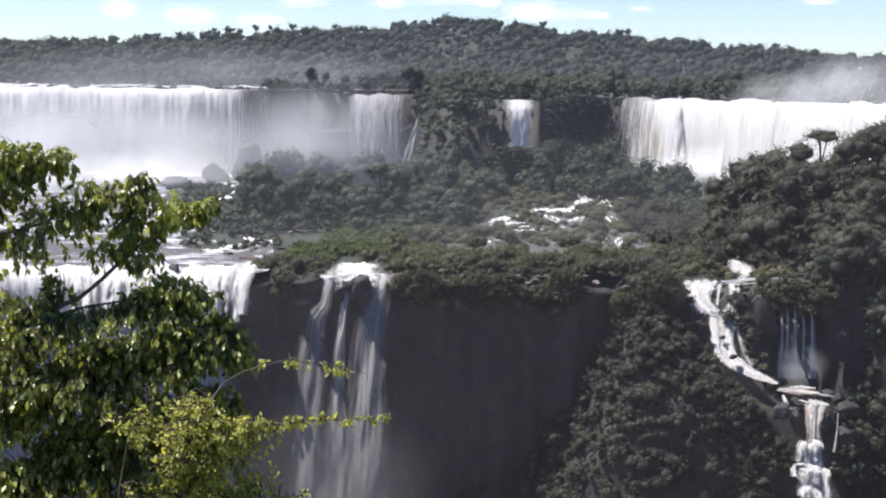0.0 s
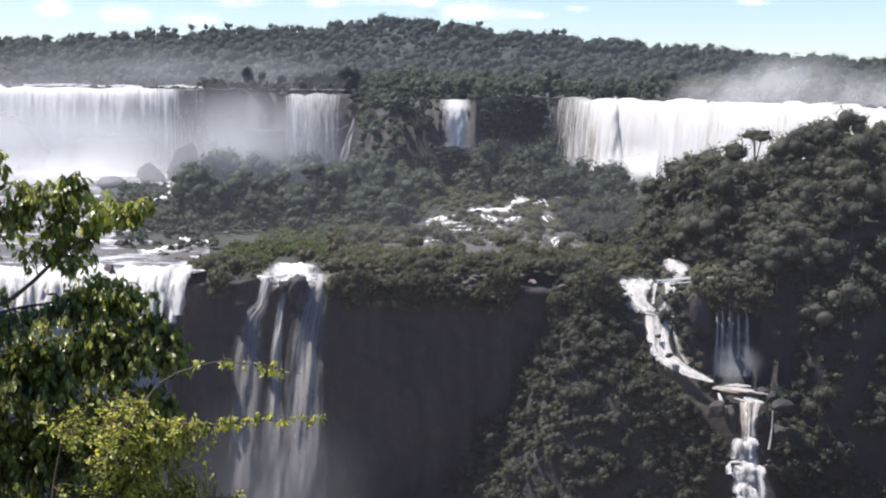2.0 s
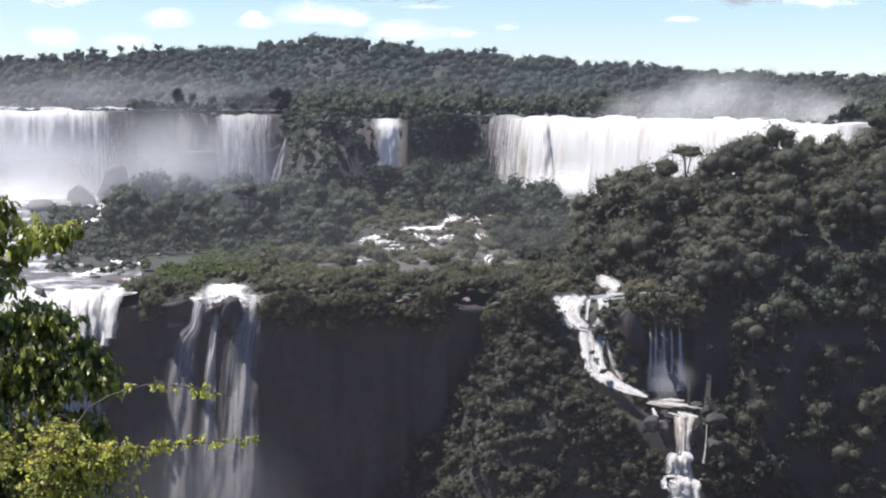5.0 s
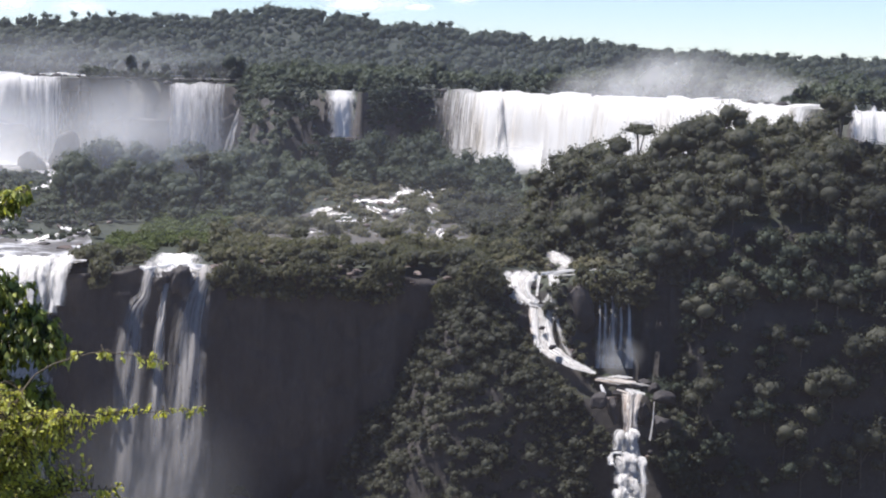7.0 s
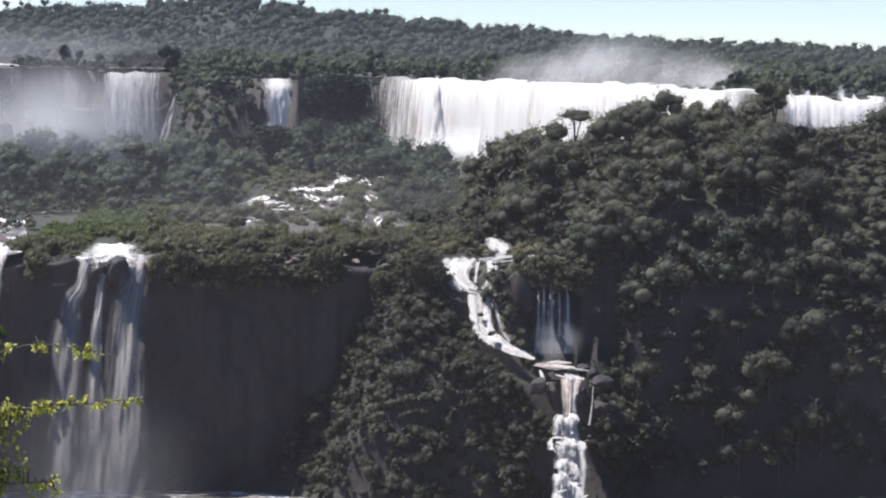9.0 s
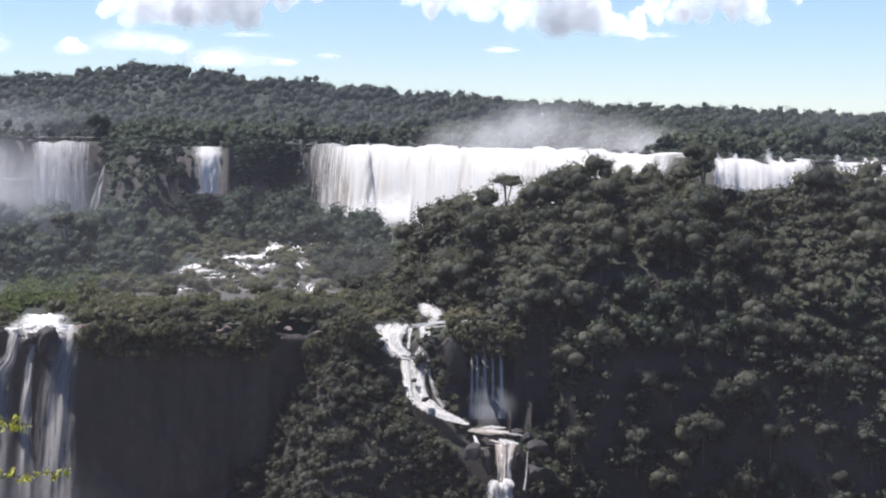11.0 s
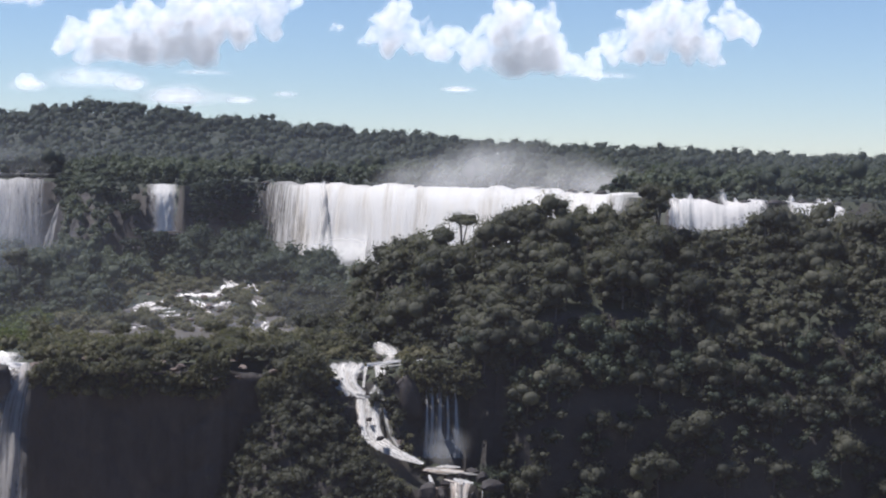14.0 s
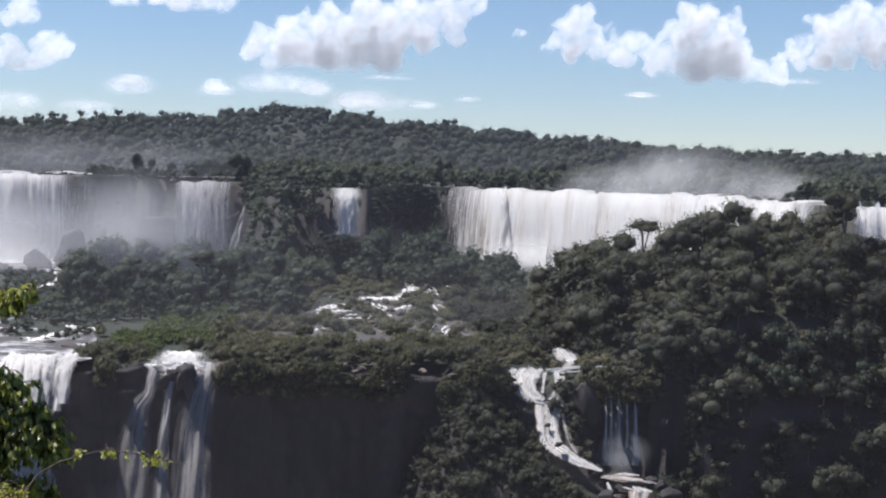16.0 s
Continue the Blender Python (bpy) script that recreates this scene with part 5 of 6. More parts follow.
# far forest on the plateau and the hill
far = crowns(9, 600, 1, 7.2, 12.0, 48, 0.72, flat=0.95)
spots = scatter(rnd, (-520, 780, 560, 1600), 4300, 6.4, lambda x, y: (rim_side(x, y) > 14) & (np.abs(x) < 0.45 * y + 60) & (x > -0.28 * y - 20) & ((y > 872) | (x > -30)))
bank_spots = scatter(rnd, (-330, 40, 858, 940), 800, 5.2, lambda x, y: (rim_side(x, y) > 14) & (y > 862 + 8 * vnoise(x / 20, x * 0, 19)))
forest("river_bank_forest", far, bank_spots, (0.45, 1.0), "dark trees along the bank of the upper river", M_HILL, rnd)
forest("plateau_forest", far, spots, (0.6, 1.3), "unbroken dark forest covering the plateau and far hill", M_HILL, rnd, 2.6)
crest_spots = scatter(rnd, (-360, 560, 1330, 1500), 70, 9.0)
forest("crest_trees", crowns(6, 610, 2, 4.6, 14.0, 90, 0.6, trunk=0.35, flat=0.8), crest_spots, (0.9, 1.35), "tall trees standing out along the crest of the far hill", M_HILL, rnd, 0.8)
rimwood = scatter(rnd, (-14, 340, 540, 900), 900, 4.0, lambda x, y: (rim_side(x, y) > np.where((x > 38) & (x < 74), 3.5, 11)) & (rim_side(x, y) < 40))
forest("rim_forest", small, rimwood, (0.8, 1.5), "trees standing along the upper brink", M_WOOD, rnd)

q_, _ = sample_line([(-12, 842), (-7, 805), (4, 740), (19, 711), (40, 692), (51, 750), (63, 786), (76, 792)], 1.0)
q_ = q_[(q_[:, 0] < 21) | (q_[:, 0] > 40)]
face_kinds, vs_, fs_, o_ = crowns(5, 640, 1, 2.2, 2.6, 70, 0.45), [], [], 0
for k in range(760):
    x, y = q_[rnd.randint(len(q_))]
    z = 60 + 29 * rnd.uniform() ** 0.7
    if vnoise(x / 9 + y / 13, z / 8, 78) < -0.15:
        continue
    v_, f_ = face_kinds[rnd.randint(5)]
    at_ = [x + rnd.uniform(-1, 1), y - rnd.uniform(1.0, 3.0), z - 1.6]
    if k % 4 == 0:
        u_, a_ = rnd.uniform(0.1, 1.0), rnd.uniform(-0.2, 3.3)
        at_ = [30 + 16 * math.cos(a_) * u_, 685 - 4 * math.sin(a_), 54 + 13.5 * rnd.uniform(0.1, 1.0) * (1.15 - 0.3 * u_)]
    vs_.append(v_ * rnd.uniform(0.6, 1.5) + at_)
    fs_.append(f_ + o_)
    o_ += len(v_)
tagged(new("face_scrub", mesh("face_scrub", np.concatenate(vs_), np.concatenate(fs_), M_WOOD)), "dark scrub clinging to the upper rock face", "scrub", kind="stuff")
rimscrub = scatter(rnd, (-70, 340, 540, 900), 1100, 2.2, lambda x, y: (rim_side(x, y) > 2.0) & (rim_side(x, y) < 8) & ((x > -14) | (x < -46)))
forest("rim_scrub", crowns(5, 590, 0, 1.8, 2.4, 40, 0.5), rimscrub, (0.6, 1.3), "low scrub on the upper brink", M_WOOD, rnd, 0.3, "scrub")

rim_bush = scatter(rnd, (-82, -46, 808, 862), 110, 2.4, lambda x, y: (rim_side(x, y) > 0.4) & (rim_side(x, y) < 14))
forest("rim_bush", crowns(5, 595, 1, 2.4, 3.2, 60, 0.5), rim_bush, (0.6, 1.5), "dark bushes leaning over the misty upper brink", M_WOOD, rnd, 0.5, "scrub")

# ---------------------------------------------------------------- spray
# sheet that stands in for spray; turn and lean set how sunlight catches it
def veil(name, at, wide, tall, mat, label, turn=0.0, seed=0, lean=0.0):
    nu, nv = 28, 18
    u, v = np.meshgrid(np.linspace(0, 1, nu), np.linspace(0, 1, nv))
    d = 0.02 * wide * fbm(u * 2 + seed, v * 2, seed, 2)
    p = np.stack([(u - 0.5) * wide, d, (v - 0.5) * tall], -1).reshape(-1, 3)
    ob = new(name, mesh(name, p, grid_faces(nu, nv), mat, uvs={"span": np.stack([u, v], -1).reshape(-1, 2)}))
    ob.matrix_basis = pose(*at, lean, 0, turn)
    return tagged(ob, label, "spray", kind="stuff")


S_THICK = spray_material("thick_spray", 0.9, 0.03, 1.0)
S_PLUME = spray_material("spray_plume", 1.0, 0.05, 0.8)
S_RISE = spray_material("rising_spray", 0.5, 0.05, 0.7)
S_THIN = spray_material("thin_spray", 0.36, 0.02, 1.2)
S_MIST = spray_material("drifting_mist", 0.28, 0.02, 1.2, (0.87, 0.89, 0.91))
# for added sheets that imitate haze by lightening the dark tones behind
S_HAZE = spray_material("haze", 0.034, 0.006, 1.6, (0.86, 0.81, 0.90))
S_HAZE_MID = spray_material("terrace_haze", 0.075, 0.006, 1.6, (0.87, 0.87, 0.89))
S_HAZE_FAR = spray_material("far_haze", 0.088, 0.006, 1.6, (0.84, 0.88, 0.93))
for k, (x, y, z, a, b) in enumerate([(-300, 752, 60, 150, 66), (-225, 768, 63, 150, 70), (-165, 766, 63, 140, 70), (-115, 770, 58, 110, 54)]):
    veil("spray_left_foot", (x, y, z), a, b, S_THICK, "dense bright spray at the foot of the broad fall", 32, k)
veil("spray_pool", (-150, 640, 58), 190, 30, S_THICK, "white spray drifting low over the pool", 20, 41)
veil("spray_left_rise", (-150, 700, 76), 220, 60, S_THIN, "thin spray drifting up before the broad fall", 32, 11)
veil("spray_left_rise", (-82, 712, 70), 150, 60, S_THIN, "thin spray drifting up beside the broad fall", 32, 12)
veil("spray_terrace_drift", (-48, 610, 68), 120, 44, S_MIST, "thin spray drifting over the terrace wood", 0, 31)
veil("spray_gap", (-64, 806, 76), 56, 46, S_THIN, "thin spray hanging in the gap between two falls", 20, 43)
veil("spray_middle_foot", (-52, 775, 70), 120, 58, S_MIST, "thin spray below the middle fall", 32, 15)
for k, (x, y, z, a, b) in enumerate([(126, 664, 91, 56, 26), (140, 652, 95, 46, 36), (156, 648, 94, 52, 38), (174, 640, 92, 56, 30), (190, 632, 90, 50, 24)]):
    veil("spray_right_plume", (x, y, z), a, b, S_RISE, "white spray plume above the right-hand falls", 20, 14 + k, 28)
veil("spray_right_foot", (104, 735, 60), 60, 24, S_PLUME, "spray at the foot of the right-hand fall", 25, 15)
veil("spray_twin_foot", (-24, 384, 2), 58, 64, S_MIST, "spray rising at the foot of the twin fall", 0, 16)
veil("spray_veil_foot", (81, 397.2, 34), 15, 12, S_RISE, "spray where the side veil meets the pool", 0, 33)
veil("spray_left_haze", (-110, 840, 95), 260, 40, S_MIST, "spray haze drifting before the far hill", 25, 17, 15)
# added sheets in place of haze, to lift the darks
veil("haze_sheet_gorge", (40, 296, 60), 900, 420, S_HAZE, "wide faint sheet imitating haze across the gorge", 0, 8, 20)
veil("haze_sheet_terrace", (40, 470, 70), 1300, 420, S_HAZE_MID, "wide faint sheet imitating haze over the terrace", 0, 9)
veil("haze_sheet_plateau", (100, 868, 100), 2200, 420, S_HAZE_FAR, "wide faint sheet imitating haze before the far hill", 0, 10)


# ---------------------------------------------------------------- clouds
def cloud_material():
    """Cumulus: bright thin parts and grey deep parts are painted in by depth; the border frays."""
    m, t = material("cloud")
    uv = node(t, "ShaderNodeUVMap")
    uv.uv_map = "depth_shade"
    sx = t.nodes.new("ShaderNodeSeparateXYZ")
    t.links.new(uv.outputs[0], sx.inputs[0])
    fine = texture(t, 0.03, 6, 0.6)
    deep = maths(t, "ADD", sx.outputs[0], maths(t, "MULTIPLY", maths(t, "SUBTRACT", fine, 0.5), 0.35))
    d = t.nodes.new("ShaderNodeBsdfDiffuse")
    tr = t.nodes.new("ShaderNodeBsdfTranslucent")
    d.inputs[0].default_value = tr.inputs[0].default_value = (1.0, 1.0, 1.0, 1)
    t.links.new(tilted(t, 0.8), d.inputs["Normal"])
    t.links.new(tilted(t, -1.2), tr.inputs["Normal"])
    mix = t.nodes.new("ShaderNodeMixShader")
    # painted self-shading: bright rims, greyer where more cloud lies above
    self_shade = maths(t, "ADD", sx.outputs[1], maths(t, "MULTIPLY", maths(t, "SUBTRACT", fine, 0.5), 0.5))
    t.links.new(ramp(t, [(0.1, 0.82), (0.3, 0.58), (0.6, 0.3), (0.95, 0.16)], self_shade).outputs[0], mix.inputs[0])
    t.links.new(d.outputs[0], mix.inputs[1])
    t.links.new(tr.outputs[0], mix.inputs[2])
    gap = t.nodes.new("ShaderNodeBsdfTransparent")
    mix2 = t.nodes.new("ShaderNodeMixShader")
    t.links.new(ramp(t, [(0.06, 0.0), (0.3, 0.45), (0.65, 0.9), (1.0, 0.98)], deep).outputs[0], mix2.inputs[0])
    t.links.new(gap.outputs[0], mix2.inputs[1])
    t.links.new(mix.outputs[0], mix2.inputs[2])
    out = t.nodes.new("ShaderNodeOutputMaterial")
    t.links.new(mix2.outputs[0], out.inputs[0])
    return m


M_CLOUD = cloud_material()
S_WISP = spray_material("cloud_wisp", 0.75, 0.012, 0.5, (0.95, 0.95, 0.96))
CLOUD_Y = 4300.0


def cloud(heaps, seed, label):
    """A cumulus: heaps (x, base, radius, height) of billows over a level base, drawn on one nearly flat sheet."""
    r = np.random.RandomState(seed)
    h = np.array(heaps, float)
    x0, x1 = (h[:, 0] - h[:, 2]).min() - 60, (h[:, 0] + h[:, 2]).max() + 60
    z0, z1 = h[:, 1].min() - 40, (h[:, 1] + h[:, 3]).max() + 90
    nu, nv = int((x1 - x0) / 5), int((z1 - z0) / 5)
    gx, gz = np.meshgrid(np.linspace(x0, x1, nu), np.linspace(z0, z1, nv))
    wx = gx + 14 * fbm(gx / 45, gz / 45, seed + 2)
    wz = gz + 14 * fbm(gx / 45, gz / 45, seed + 9)
    body = np.zeros(gx.shape)
    for x, base, rad, tall in heaps:
        for k in range(22):
            q = r.uniform(0, 1)
            rr = rad * r.uniform(0.36, 0.66) * (1 - 0.4 * q)
            cx, cz = x + r.uniform(-1, 1) * rad * (1 - 0.7 * q), base + rr * 0.6 + q * tall * 0.85
            body = np.maximum(body, np.maximum(0, rr ** 2 - (wx - cx) ** 2 - (wz - cz) ** 2) / rr * 0.9 + 0.2 * body)
    low = np.min(h[:, 1])
    body = body * step(low - 14, low + 26, gz + 8 * vnoise(gx / 30, gz * 0, seed))
    body = body * (1 + 0.25 * fbm(gx / 22, gz / 22, seed + 4))
    above = np.cumsum(body[::-1], 0)[::-1] * 5 / 60   # cloud over each place; greys the base in imitation of self-shadow
    back_ = CLOUD_Y - 0.9 * (gz - 250)   # leaned so the sun backlights it, scaled about the eye to fit the view
    v = np.stack([gx * back_ / CLOUD_Y, back_ - 0.02 * body, EYE + (gz - EYE) * back_ / CLOUD_Y], -1).reshape(-1, 3)
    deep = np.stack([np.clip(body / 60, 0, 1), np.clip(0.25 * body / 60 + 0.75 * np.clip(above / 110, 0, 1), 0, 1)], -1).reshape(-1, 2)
    return tagged(new("cloud", mesh("cloud", v, grid_faces(nu, nv), M_CLOUD, uvs={"depth_shade": deep})), label, "cloud", "clouds", "structure")


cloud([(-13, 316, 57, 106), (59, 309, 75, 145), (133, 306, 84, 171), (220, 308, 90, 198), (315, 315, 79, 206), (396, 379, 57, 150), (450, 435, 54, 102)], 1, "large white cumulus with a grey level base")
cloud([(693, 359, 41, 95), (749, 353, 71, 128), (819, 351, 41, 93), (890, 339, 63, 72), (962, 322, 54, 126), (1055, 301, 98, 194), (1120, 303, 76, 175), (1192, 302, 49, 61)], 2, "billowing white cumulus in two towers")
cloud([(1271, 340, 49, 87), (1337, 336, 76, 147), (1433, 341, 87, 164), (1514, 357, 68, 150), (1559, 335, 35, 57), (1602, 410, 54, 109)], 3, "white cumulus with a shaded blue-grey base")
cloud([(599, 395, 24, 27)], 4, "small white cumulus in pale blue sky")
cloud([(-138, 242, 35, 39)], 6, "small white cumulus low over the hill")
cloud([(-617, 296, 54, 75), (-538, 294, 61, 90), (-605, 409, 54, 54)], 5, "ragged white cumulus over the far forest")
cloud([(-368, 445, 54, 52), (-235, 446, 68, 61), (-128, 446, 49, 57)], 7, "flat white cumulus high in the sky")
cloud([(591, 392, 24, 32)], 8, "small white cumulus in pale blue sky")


def wisp(x, z, wide, tall, seed):
    veil("cloud_wisp", (x, CLOUD_Y + 150, z), wide, tall, S_WISP, "soft white wisp of cloud", 0, seed, 42)


for k, (x, z, a, b) in enumerate([(7, 289, 269, 99), (103, 277, 127, 71), (242, 245, 326, 65), (369, 241, 127, 34), (930, 279, 99, 28), (284, 308, 170, 22),
                                  (-345, 286, 113, 56), (1316, 322, 227, 28), (-351, 275, 170, 85), (-625, 227, 156, 85), (-461, 217, 170, 71), (-811, 247, 127, 99),
                                  (-642, 234, 156, 85), (-137, 267, 127, 56), (227, 252, 227, 85), (928, 279, 127, 22), (489, 258, 85, 28)]):
    wisp(x, z, a, b, 50 + k)

# ---------------------------------------------------------------- the near plants
def leaf_shape(wide, droop, fold):
    """A leaf of length 1 along y, with a folded midrib."""
    rows_ = [(0.0, 0.12), (0.45, 1.0), (1.0, 0.0)]
    v = []
    for y, w_ in rows_:
        z = -droop * y * y
        v += [(-w_ * wide, y, z + fold * w_), (0, y, z), (w_ * wide, y, z + fold * w_)]
    f = []
    for k in range(2):
        o = 3 * k
        f += [(o, o + 1, o + 4), (o, o + 4, o + 3), (o + 1, o + 2, o + 5), (o + 1, o + 5, o + 4)]
    return np.array(v), np.array(f)


def leaf_pose(at, way, size, r):
    """The matrix of a leaf at a point, its tip towards way."""
    w_ = Vector(way).normalized()
    side = w_.cross(Vector((r.normal(), r.normal(), r.normal() + 2.0))).normalized()
    up = side.cross(w_)
    m = Matrix((side, w_, up)).transposed().to_4x4()
    return Matrix.Translation(Vector(at)) @ m @ Matrix.Diagonal((size, size, size, 1))


def leaves_mesh(name, mats, shape, material_):
    v, f = shape
    vs, fs, o = [], [], 0
    for m in mats:
        a = np.array(m)
        vs.append(v @ a[:3, :3].T + a[:3, 3])
        fs.append(f + o)
        o += len(v)
    return mesh(name, np.concatenate(vs), np.concatenate(fs), material_, smooth=False)


def near_plant(name, label, category, branches, clumps, leaf, leaf_size, droop, material_, seed, thick, singles, twig_leaves=9, back_off=0.0, near_=1.0):
    """A plant: bark, twigs with drooping leaves inside rounded clumps (x, y, z, rx, ry, rz, twigs); the leaves of the last clumps stand singly."""
    r = np.random.RandomState(seed)
    root = tagged(new(name), label, category)
    pieces = [tube(b, thick * k, thick * k * 0.35, 7, 14) for b, k in branches]
    twigs, mats = [], []
    skeleton_ = np.concatenate([along(b, 30) for b, _ in branches])
    for x, y, z, rx, ry, rz, n in clumps:
        for _ in range(n):
            d = r.normal(size=3)
            d = d / np.linalg.norm(d) * r.uniform(0.25, 1.0) ** 0.5
            tip = np.array([x, y, z]) + d * [rx, ry, rz]
            back = skeleton_[np.argmin(((skeleton_ - tip) ** 2).sum(1))]
            go = tip - back
            far_ = np.linalg.norm(go)
            start = tip - go / (far_ + 1e-6) * min(far_, 0.32)
            mid = (start + tip) / 2 + r.normal(scale=0.02, size=3) + [0, 0, 0.03]
            twigs.append(tube([tuple(start), tuple(mid), tuple(tip)], 0.005, 0.002, 4, 4))
            for k in range(twig_leaves):
                u = r.uniform(0.15, 1.0)
                at = start * (1 - u) + tip * u + r.normal(scale=0.012, size=3)
                way = (tip - start) / (np.linalg.norm(tip - start) + 1e-6) * r.uniform(0.1, 0.9) + r.normal(scale=0.45, size=3) + [0, 0, -droop]
                mats.append(leaf_pose(at, way, leaf_size * r.uniform(0.6, 1.2), r))
    stem = new("stem", mesh("stem", *pieces[0], M_TWIG))
    stem.parent = root
    for v, f in pieces[1:]:
        new("branch", mesh("branch", v, f, M_TWIG)).parent = stem
    ob = tagged(new("twig", mesh("twig", *join(twigs), M_TWIG)), kind="stuff")
    ob.parent = root
    rest = new("foliage", leaves_mesh("foliage", mats[:-singles], leaf, material_))
    rest.parent = root
    tagged(rest, kind="stuff")
    one = mesh("leaf", *leaf, material_, smooth=False)
    for m in mats[-singles:]:
        ob = new("leaf", one)
        ob.parent = root
        ob.matrix_basis = m
    root.matrix_basis = Matrix.Translation((0, 0, EYE)) @ Matrix.Diagonal((near_, near_, near_, 1)) @ Matrix.Translation((0, back_off, -EYE))
    return root


UPPER_BOUGHS = [(-3.63, 15, 99.27, 0.25, 0.29, 0.2, 35), (-3.42, 15, 99.27, 0.16, 0.25, 0.16, 20), (-3.19, 15, 99.22, 0.15, 0.24, 0.2, 23), (-3.57, 15, 99.01, 0.25, 0.29, 0.21, 32), (-3.36, 15, 98.91, 0.19, 0.26, 0.19, 20), (-3.64, 15, 98.67, 0.16, 0.25, 0.27, 22), (-2.98, 15, 98.94, 0.13, 0.24, 0.19, 26), (-2.77, 14.9, 98.95, 0.12, 0.22, 0.18, 22), (-2.6, 14.9, 98.95, 0.11, 0.22, 0.2, 23), (-2.43, 14.9, 98.98, 0.12, 0.22, 0.22, 26), (-2.28, 14.9, 98.86, 0.15, 0.24, 0.18, 26)]
MIDDLE_BOUGHS = [(-2.09, 14.9, 98.82, 0.14, 0.25, 0.13, 28), (-1.95, 14.9, 98.88, 0.09, 0.22, 0.11, 13), (-3.0, 15, 98.66, 0.2, 0.27, 0.19, 37), (-2.74, 15, 98.63, 0.2, 0.27, 0.19, 42), (-2.51, 15, 98.64, 0.19, 0.27, 0.17, 37), (-3.43, 15, 98.44, 0.28, 0.32, 0.22, 33), (-3.32, 15.1, 98.09, 0.22, 0.28, 0.22, 24), (-2.42, 14.9, 98.24, 0.19, 0.27, 0.19, 40), (-2.57, 14.9, 98.03, 0.19, 0.27, 0.16, 24), (-2.17, 14.8, 98.14, 0.22, 0.28, 0.2, 57), (-1.96, 14.8, 98.02, 0.21, 0.28, 0.2, 57)]
LOWER_BOUGHS = [(-1.82, 14.75, 97.82, 0.21, 0.29, 0.21, 78), (-1.67, 14.7, 97.62, 0.17, 0.27, 0.17, 54), (-2.22, 14.8, 97.86, 0.34, 0.36, 0.24, 108), (-2.07, 14.75, 97.63, 0.43, 0.4, 0.21, 122), (-2.65, 14.8, 97.76, 0.43, 0.4, 0.28, 134), (-3.18, 14.9, 97.69, 0.49, 0.43, 0.28, 146), (-3.61, 14.9, 97.78, 0.36, 0.36, 0.36, 122), (-2.41, 14.8, 97.38, 0.54, 0.45, 0.3, 244)]
SKIRT = [(-3.07, 14.8, 97.32, 0.65, 0.53, 0.32, 273), (-3.62, 14.9, 97.25, 0.38, 0.38, 0.38, 171), (-2.08, 14.8, 97.09, 0.53, 0.46, 0.38, 239), (-2.71, 14.85, 96.93, 0.58, 0.48, 0.38, 239), (-3.43, 14.9, 96.82, 0.53, 0.46, 0.38, 171), (-2.18, 14.8, 96.66, 0.58, 0.48, 0.38, 239), (-2.85, 14.8, 96.51, 0.65, 0.53, 0.32, 205), (-3.51, 14.8, 96.46, 0.53, 0.46, 0.32, 171), (-2.53, 14.9, 96.15, 1.03, 0.72, 0.32, 205)]
INNER_BOUGHS = [(-3.58, 15.6, 97.53, 0.49, 0.4, 0.29, 110), (-2.74, 15.6, 97.43, 0.54, 0.4, 0.29, 130), (-2.19, 15.6, 97.64, 0.29, 0.4, 0.24, 60), (-3.44, 15.6, 96.92, 0.54, 0.4, 0.34, 130), (-2.45, 15.6, 96.83, 0.54, 0.4, 0.34, 150), (-3.4, 15.6, 96.32, 0.59, 0.4, 0.29, 120), (-2.4, 15.6, 96.22, 0.54, 0.4, 0.29, 130), (-3.97, 15.6, 98.02, 0.24, 0.4, 0.29, 30)]
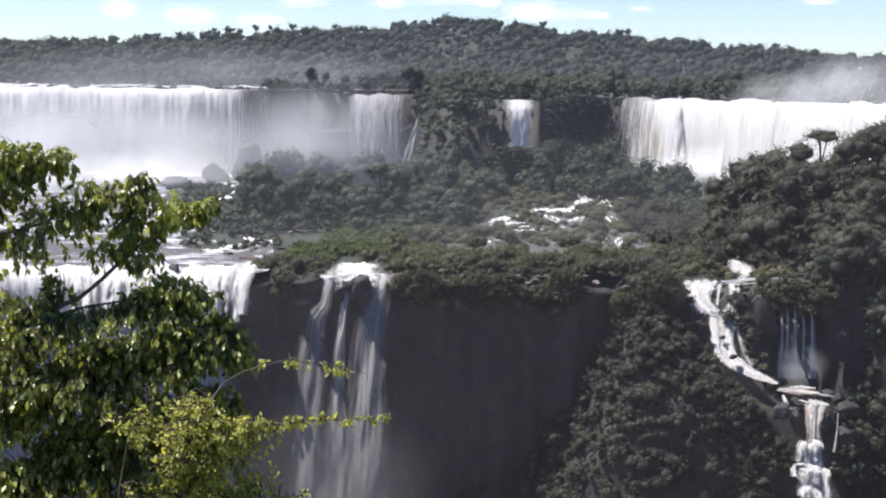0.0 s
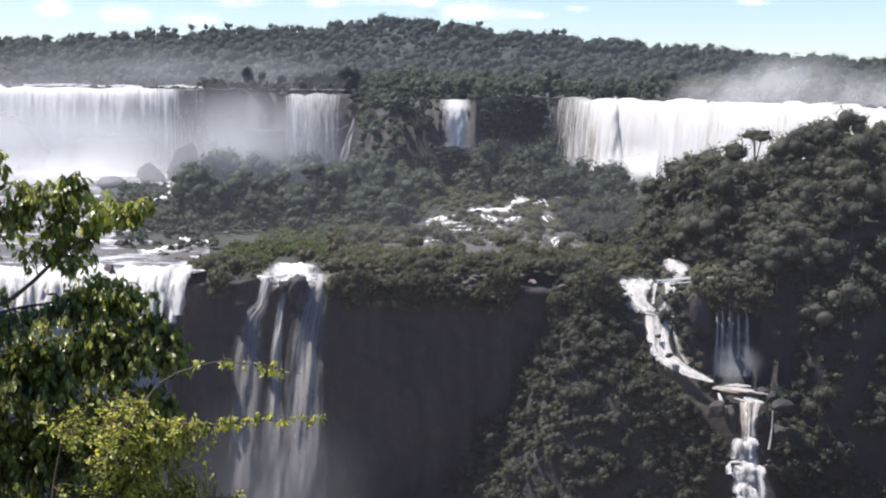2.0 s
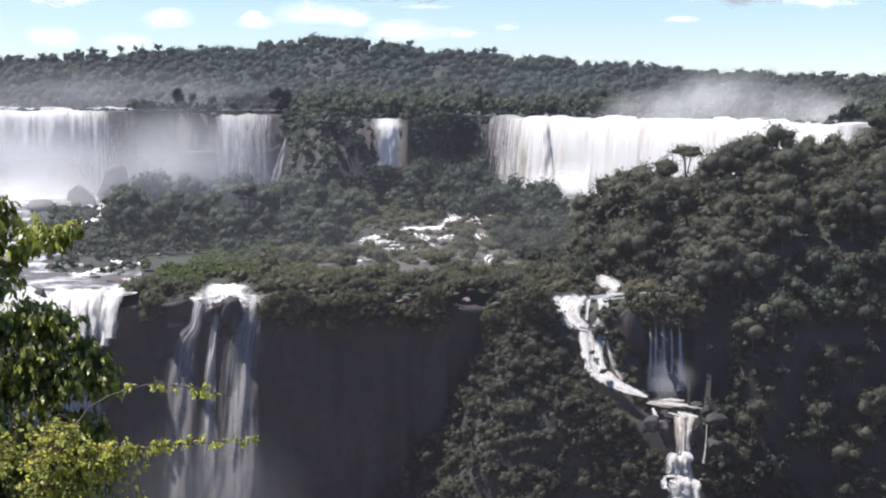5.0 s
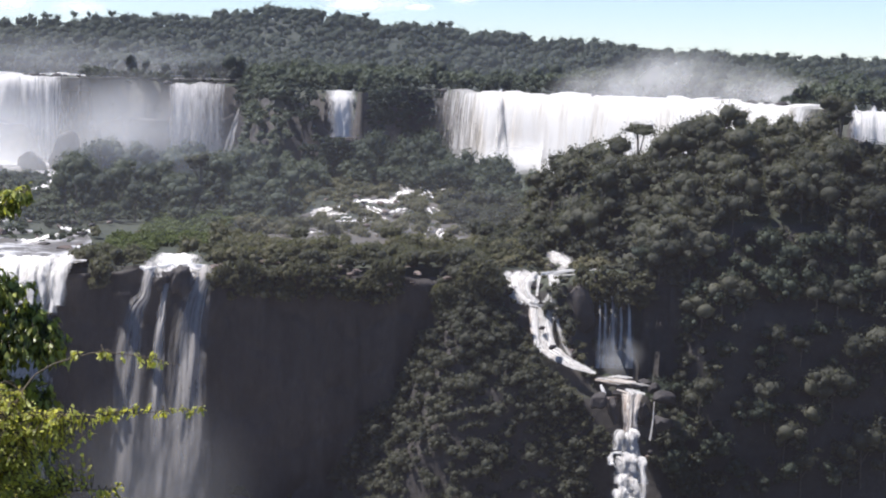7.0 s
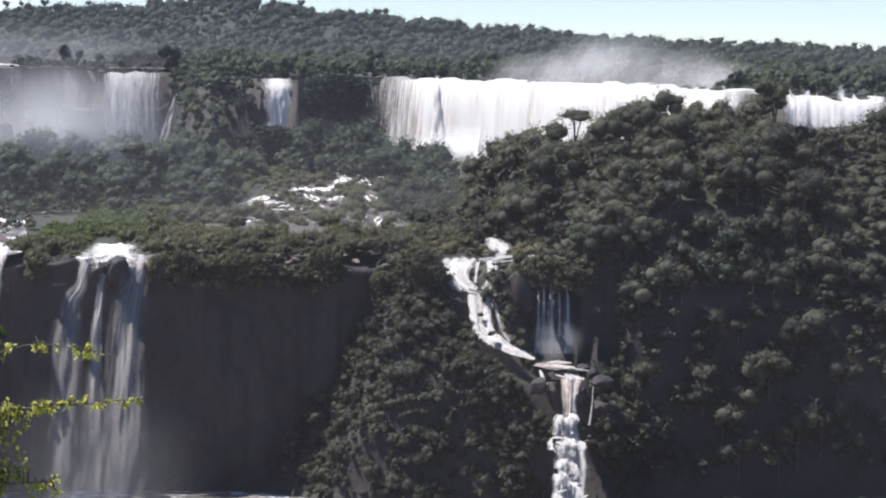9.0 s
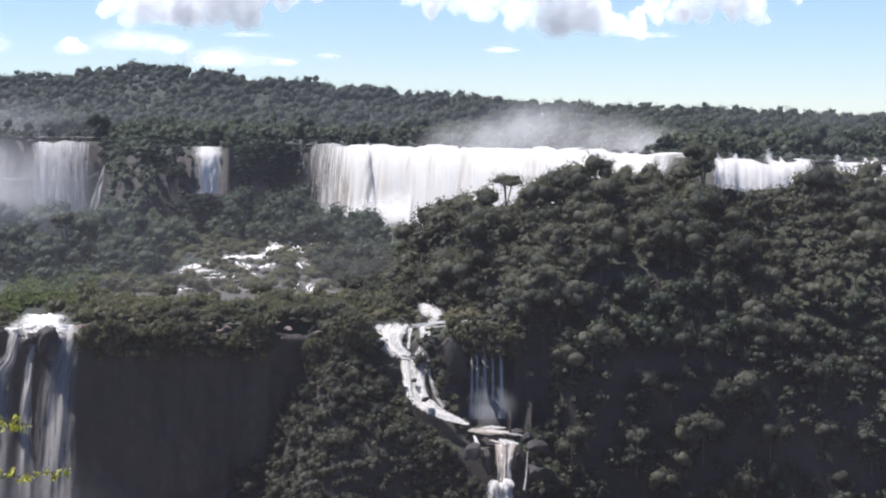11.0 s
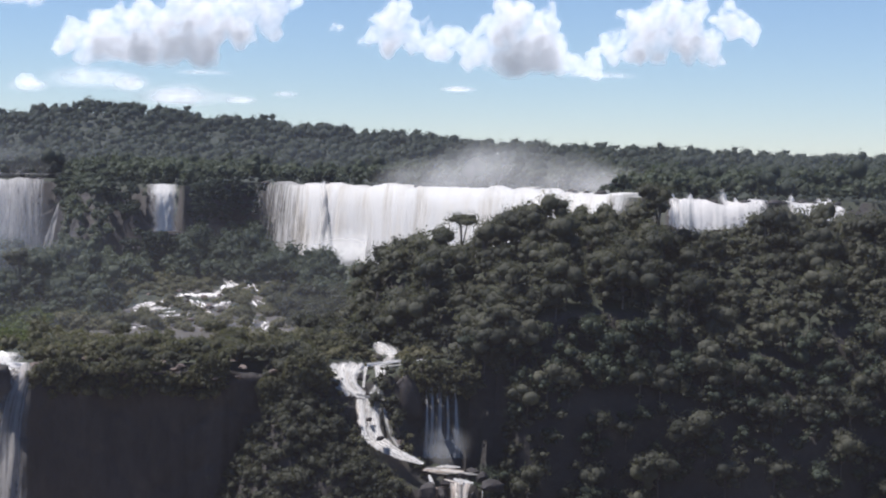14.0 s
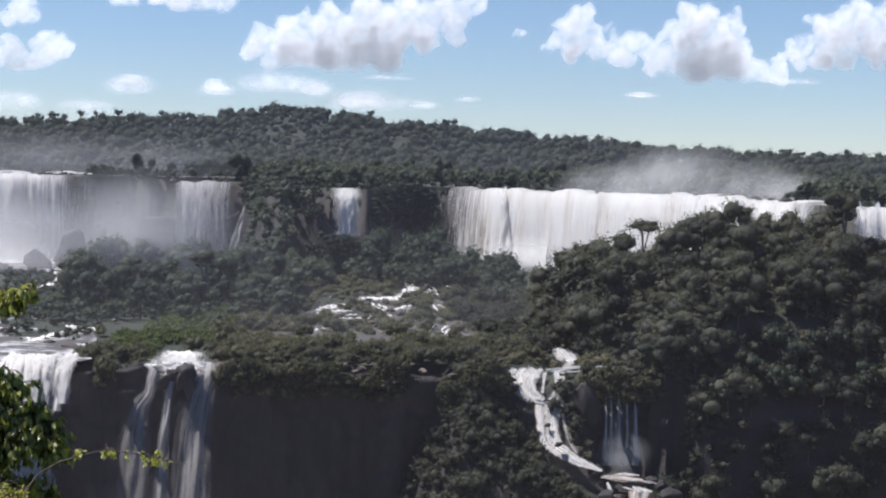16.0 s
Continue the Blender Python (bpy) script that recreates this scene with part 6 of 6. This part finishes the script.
near_plant("broadleaf_tree", "green subtropical tree with drooping clusters of glossy leaves", "tree",
           [([(-4.98, 15.3, 93.11), (-4.59, 15.2, 95.7), (-4.2, 15.1, 96.92)], 1.7),
            ([(-4.16, 14.95, 96.95), (-3.43, 14.95, 97.85), (-3.0, 14.95, 98.11), (-2.57, 14.95, 98.5), (-2.14, 14.95, 98.76), (-1.92, 14.95, 98.87)], 0.55),
            ([(-3.43, 14.95, 97.85), (-3.05, 14.95, 97.99), (-2.76, 14.95, 98.04), (-2.53, 14.95, 98.09), (-2.15, 14.95, 98.03)], 0.3),
            ([(-4.16, 14.95, 96.95), (-4.0, 14.95, 97.91), (-3.85, 14.95, 98.58), (-3.6, 14.95, 99.06), (-3.27, 14.95, 99.27)], 0.6),
            ([(-3.85, 14.95, 98.58), (-3.42, 14.95, 98.68), (-3.09, 14.95, 98.83), (-2.76, 14.95, 98.99)], 0.35),
            ([(-2.57, 14.95, 98.5), (-2.62, 14.95, 98.74), (-2.59, 14.95, 99.04)], 0.25),
            ([(-4.16, 14.95, 96.95), (-3.3, 14.95, 97.3), (-2.53, 14.95, 97.64), (-1.86, 14.95, 97.79)], 0.6),
            ([(-4.52, 14.95, 95.77), (-3.45, 14.95, 96.62), (-2.58, 14.95, 96.87), (-1.91, 14.95, 97.16)], 0.7),
            ([(-4.52, 14.95, 95.77), (-3.36, 14.95, 95.98), (-2.3, 14.95, 96.28)], 0.6)],
           INNER_BOUGHS + SKIRT + LOWER_BOUGHS + MIDDLE_BOUGHS + UPPER_BOUGHS,
           leaf_shape(0.26, 0.3, 0.07), 0.082, 1.1, M_BUSH, 3, 0.045, 290, 11, 0.25)
near_plant("slender_shrub", "yellow-green shrub with fine small leaves and long bare-tipped twigs", "shrub",
           [([(-2.6, 14.3, 91.2), (-2.5, 14.3, 94.5), (-2.2, 14.3, 96.3)], 1.3), ([(-2.2, 14.3, 96.3), (-1.85, 14.3, 97.0), (-1.3, 14.2, 97.1), (-0.9, 14.2, 97.13), (-0.44, 14.2, 97.17)], 0.3),
            ([(-2.2, 14.3, 96.3), (-1.9, 14.3, 97.3), (-1.4, 14.2, 97.6), (-1.0, 14.2, 97.6), (-0.62, 14.2, 97.52)], 0.3), ([(-2.2, 14.3, 96.0), (-1.7, 14.3, 96.4), (-1.15, 14.2, 96.5)], 0.35),
            ([(-2.5, 14.3, 95.0), (-2.7, 14.4, 96.2), (-2.6, 14.4, 97.0)], 0.6)],
           [(-2.05, 14.2, 96.95, 0.5, 0.35, 0.42, 360), (-2.05, 14.2, 96.35, 0.52, 0.35, 0.42, 350), (-2.5, 14.2, 97.1, 0.35, 0.25, 0.2, 40), (-1.78, 14.2, 96.7, 0.3, 0.25, 0.4, 170), (-1.5, 14.2, 96.8, 0.2, 0.15, 0.28, 36),
            (-1.62, 14.2, 97.08, 0.25, 0.12, 0.1, 26), (-1.2, 14.2, 96.44, 0.22, 0.12, 0.09, 14),
            (-1.3, 14.2, 97.1, 0.25, 0.06, 0.06, 14), (-0.9, 14.2, 97.13, 0.22, 0.05, 0.06, 11), (-0.6, 14.2, 97.15, 0.18, 0.04, 0.04, 7), (-1.3, 14.2, 97.6, 0.24, 0.05, 0.06, 11), (-0.85, 14.2, 97.56, 0.25, 0.05, 0.06, 10)],
           leaf_shape(0.28, 0.15, 0.05), 0.046, 0.3, M_TWIGLEAF, 4, 0.03, 220, 8, 0.65, 0.93)
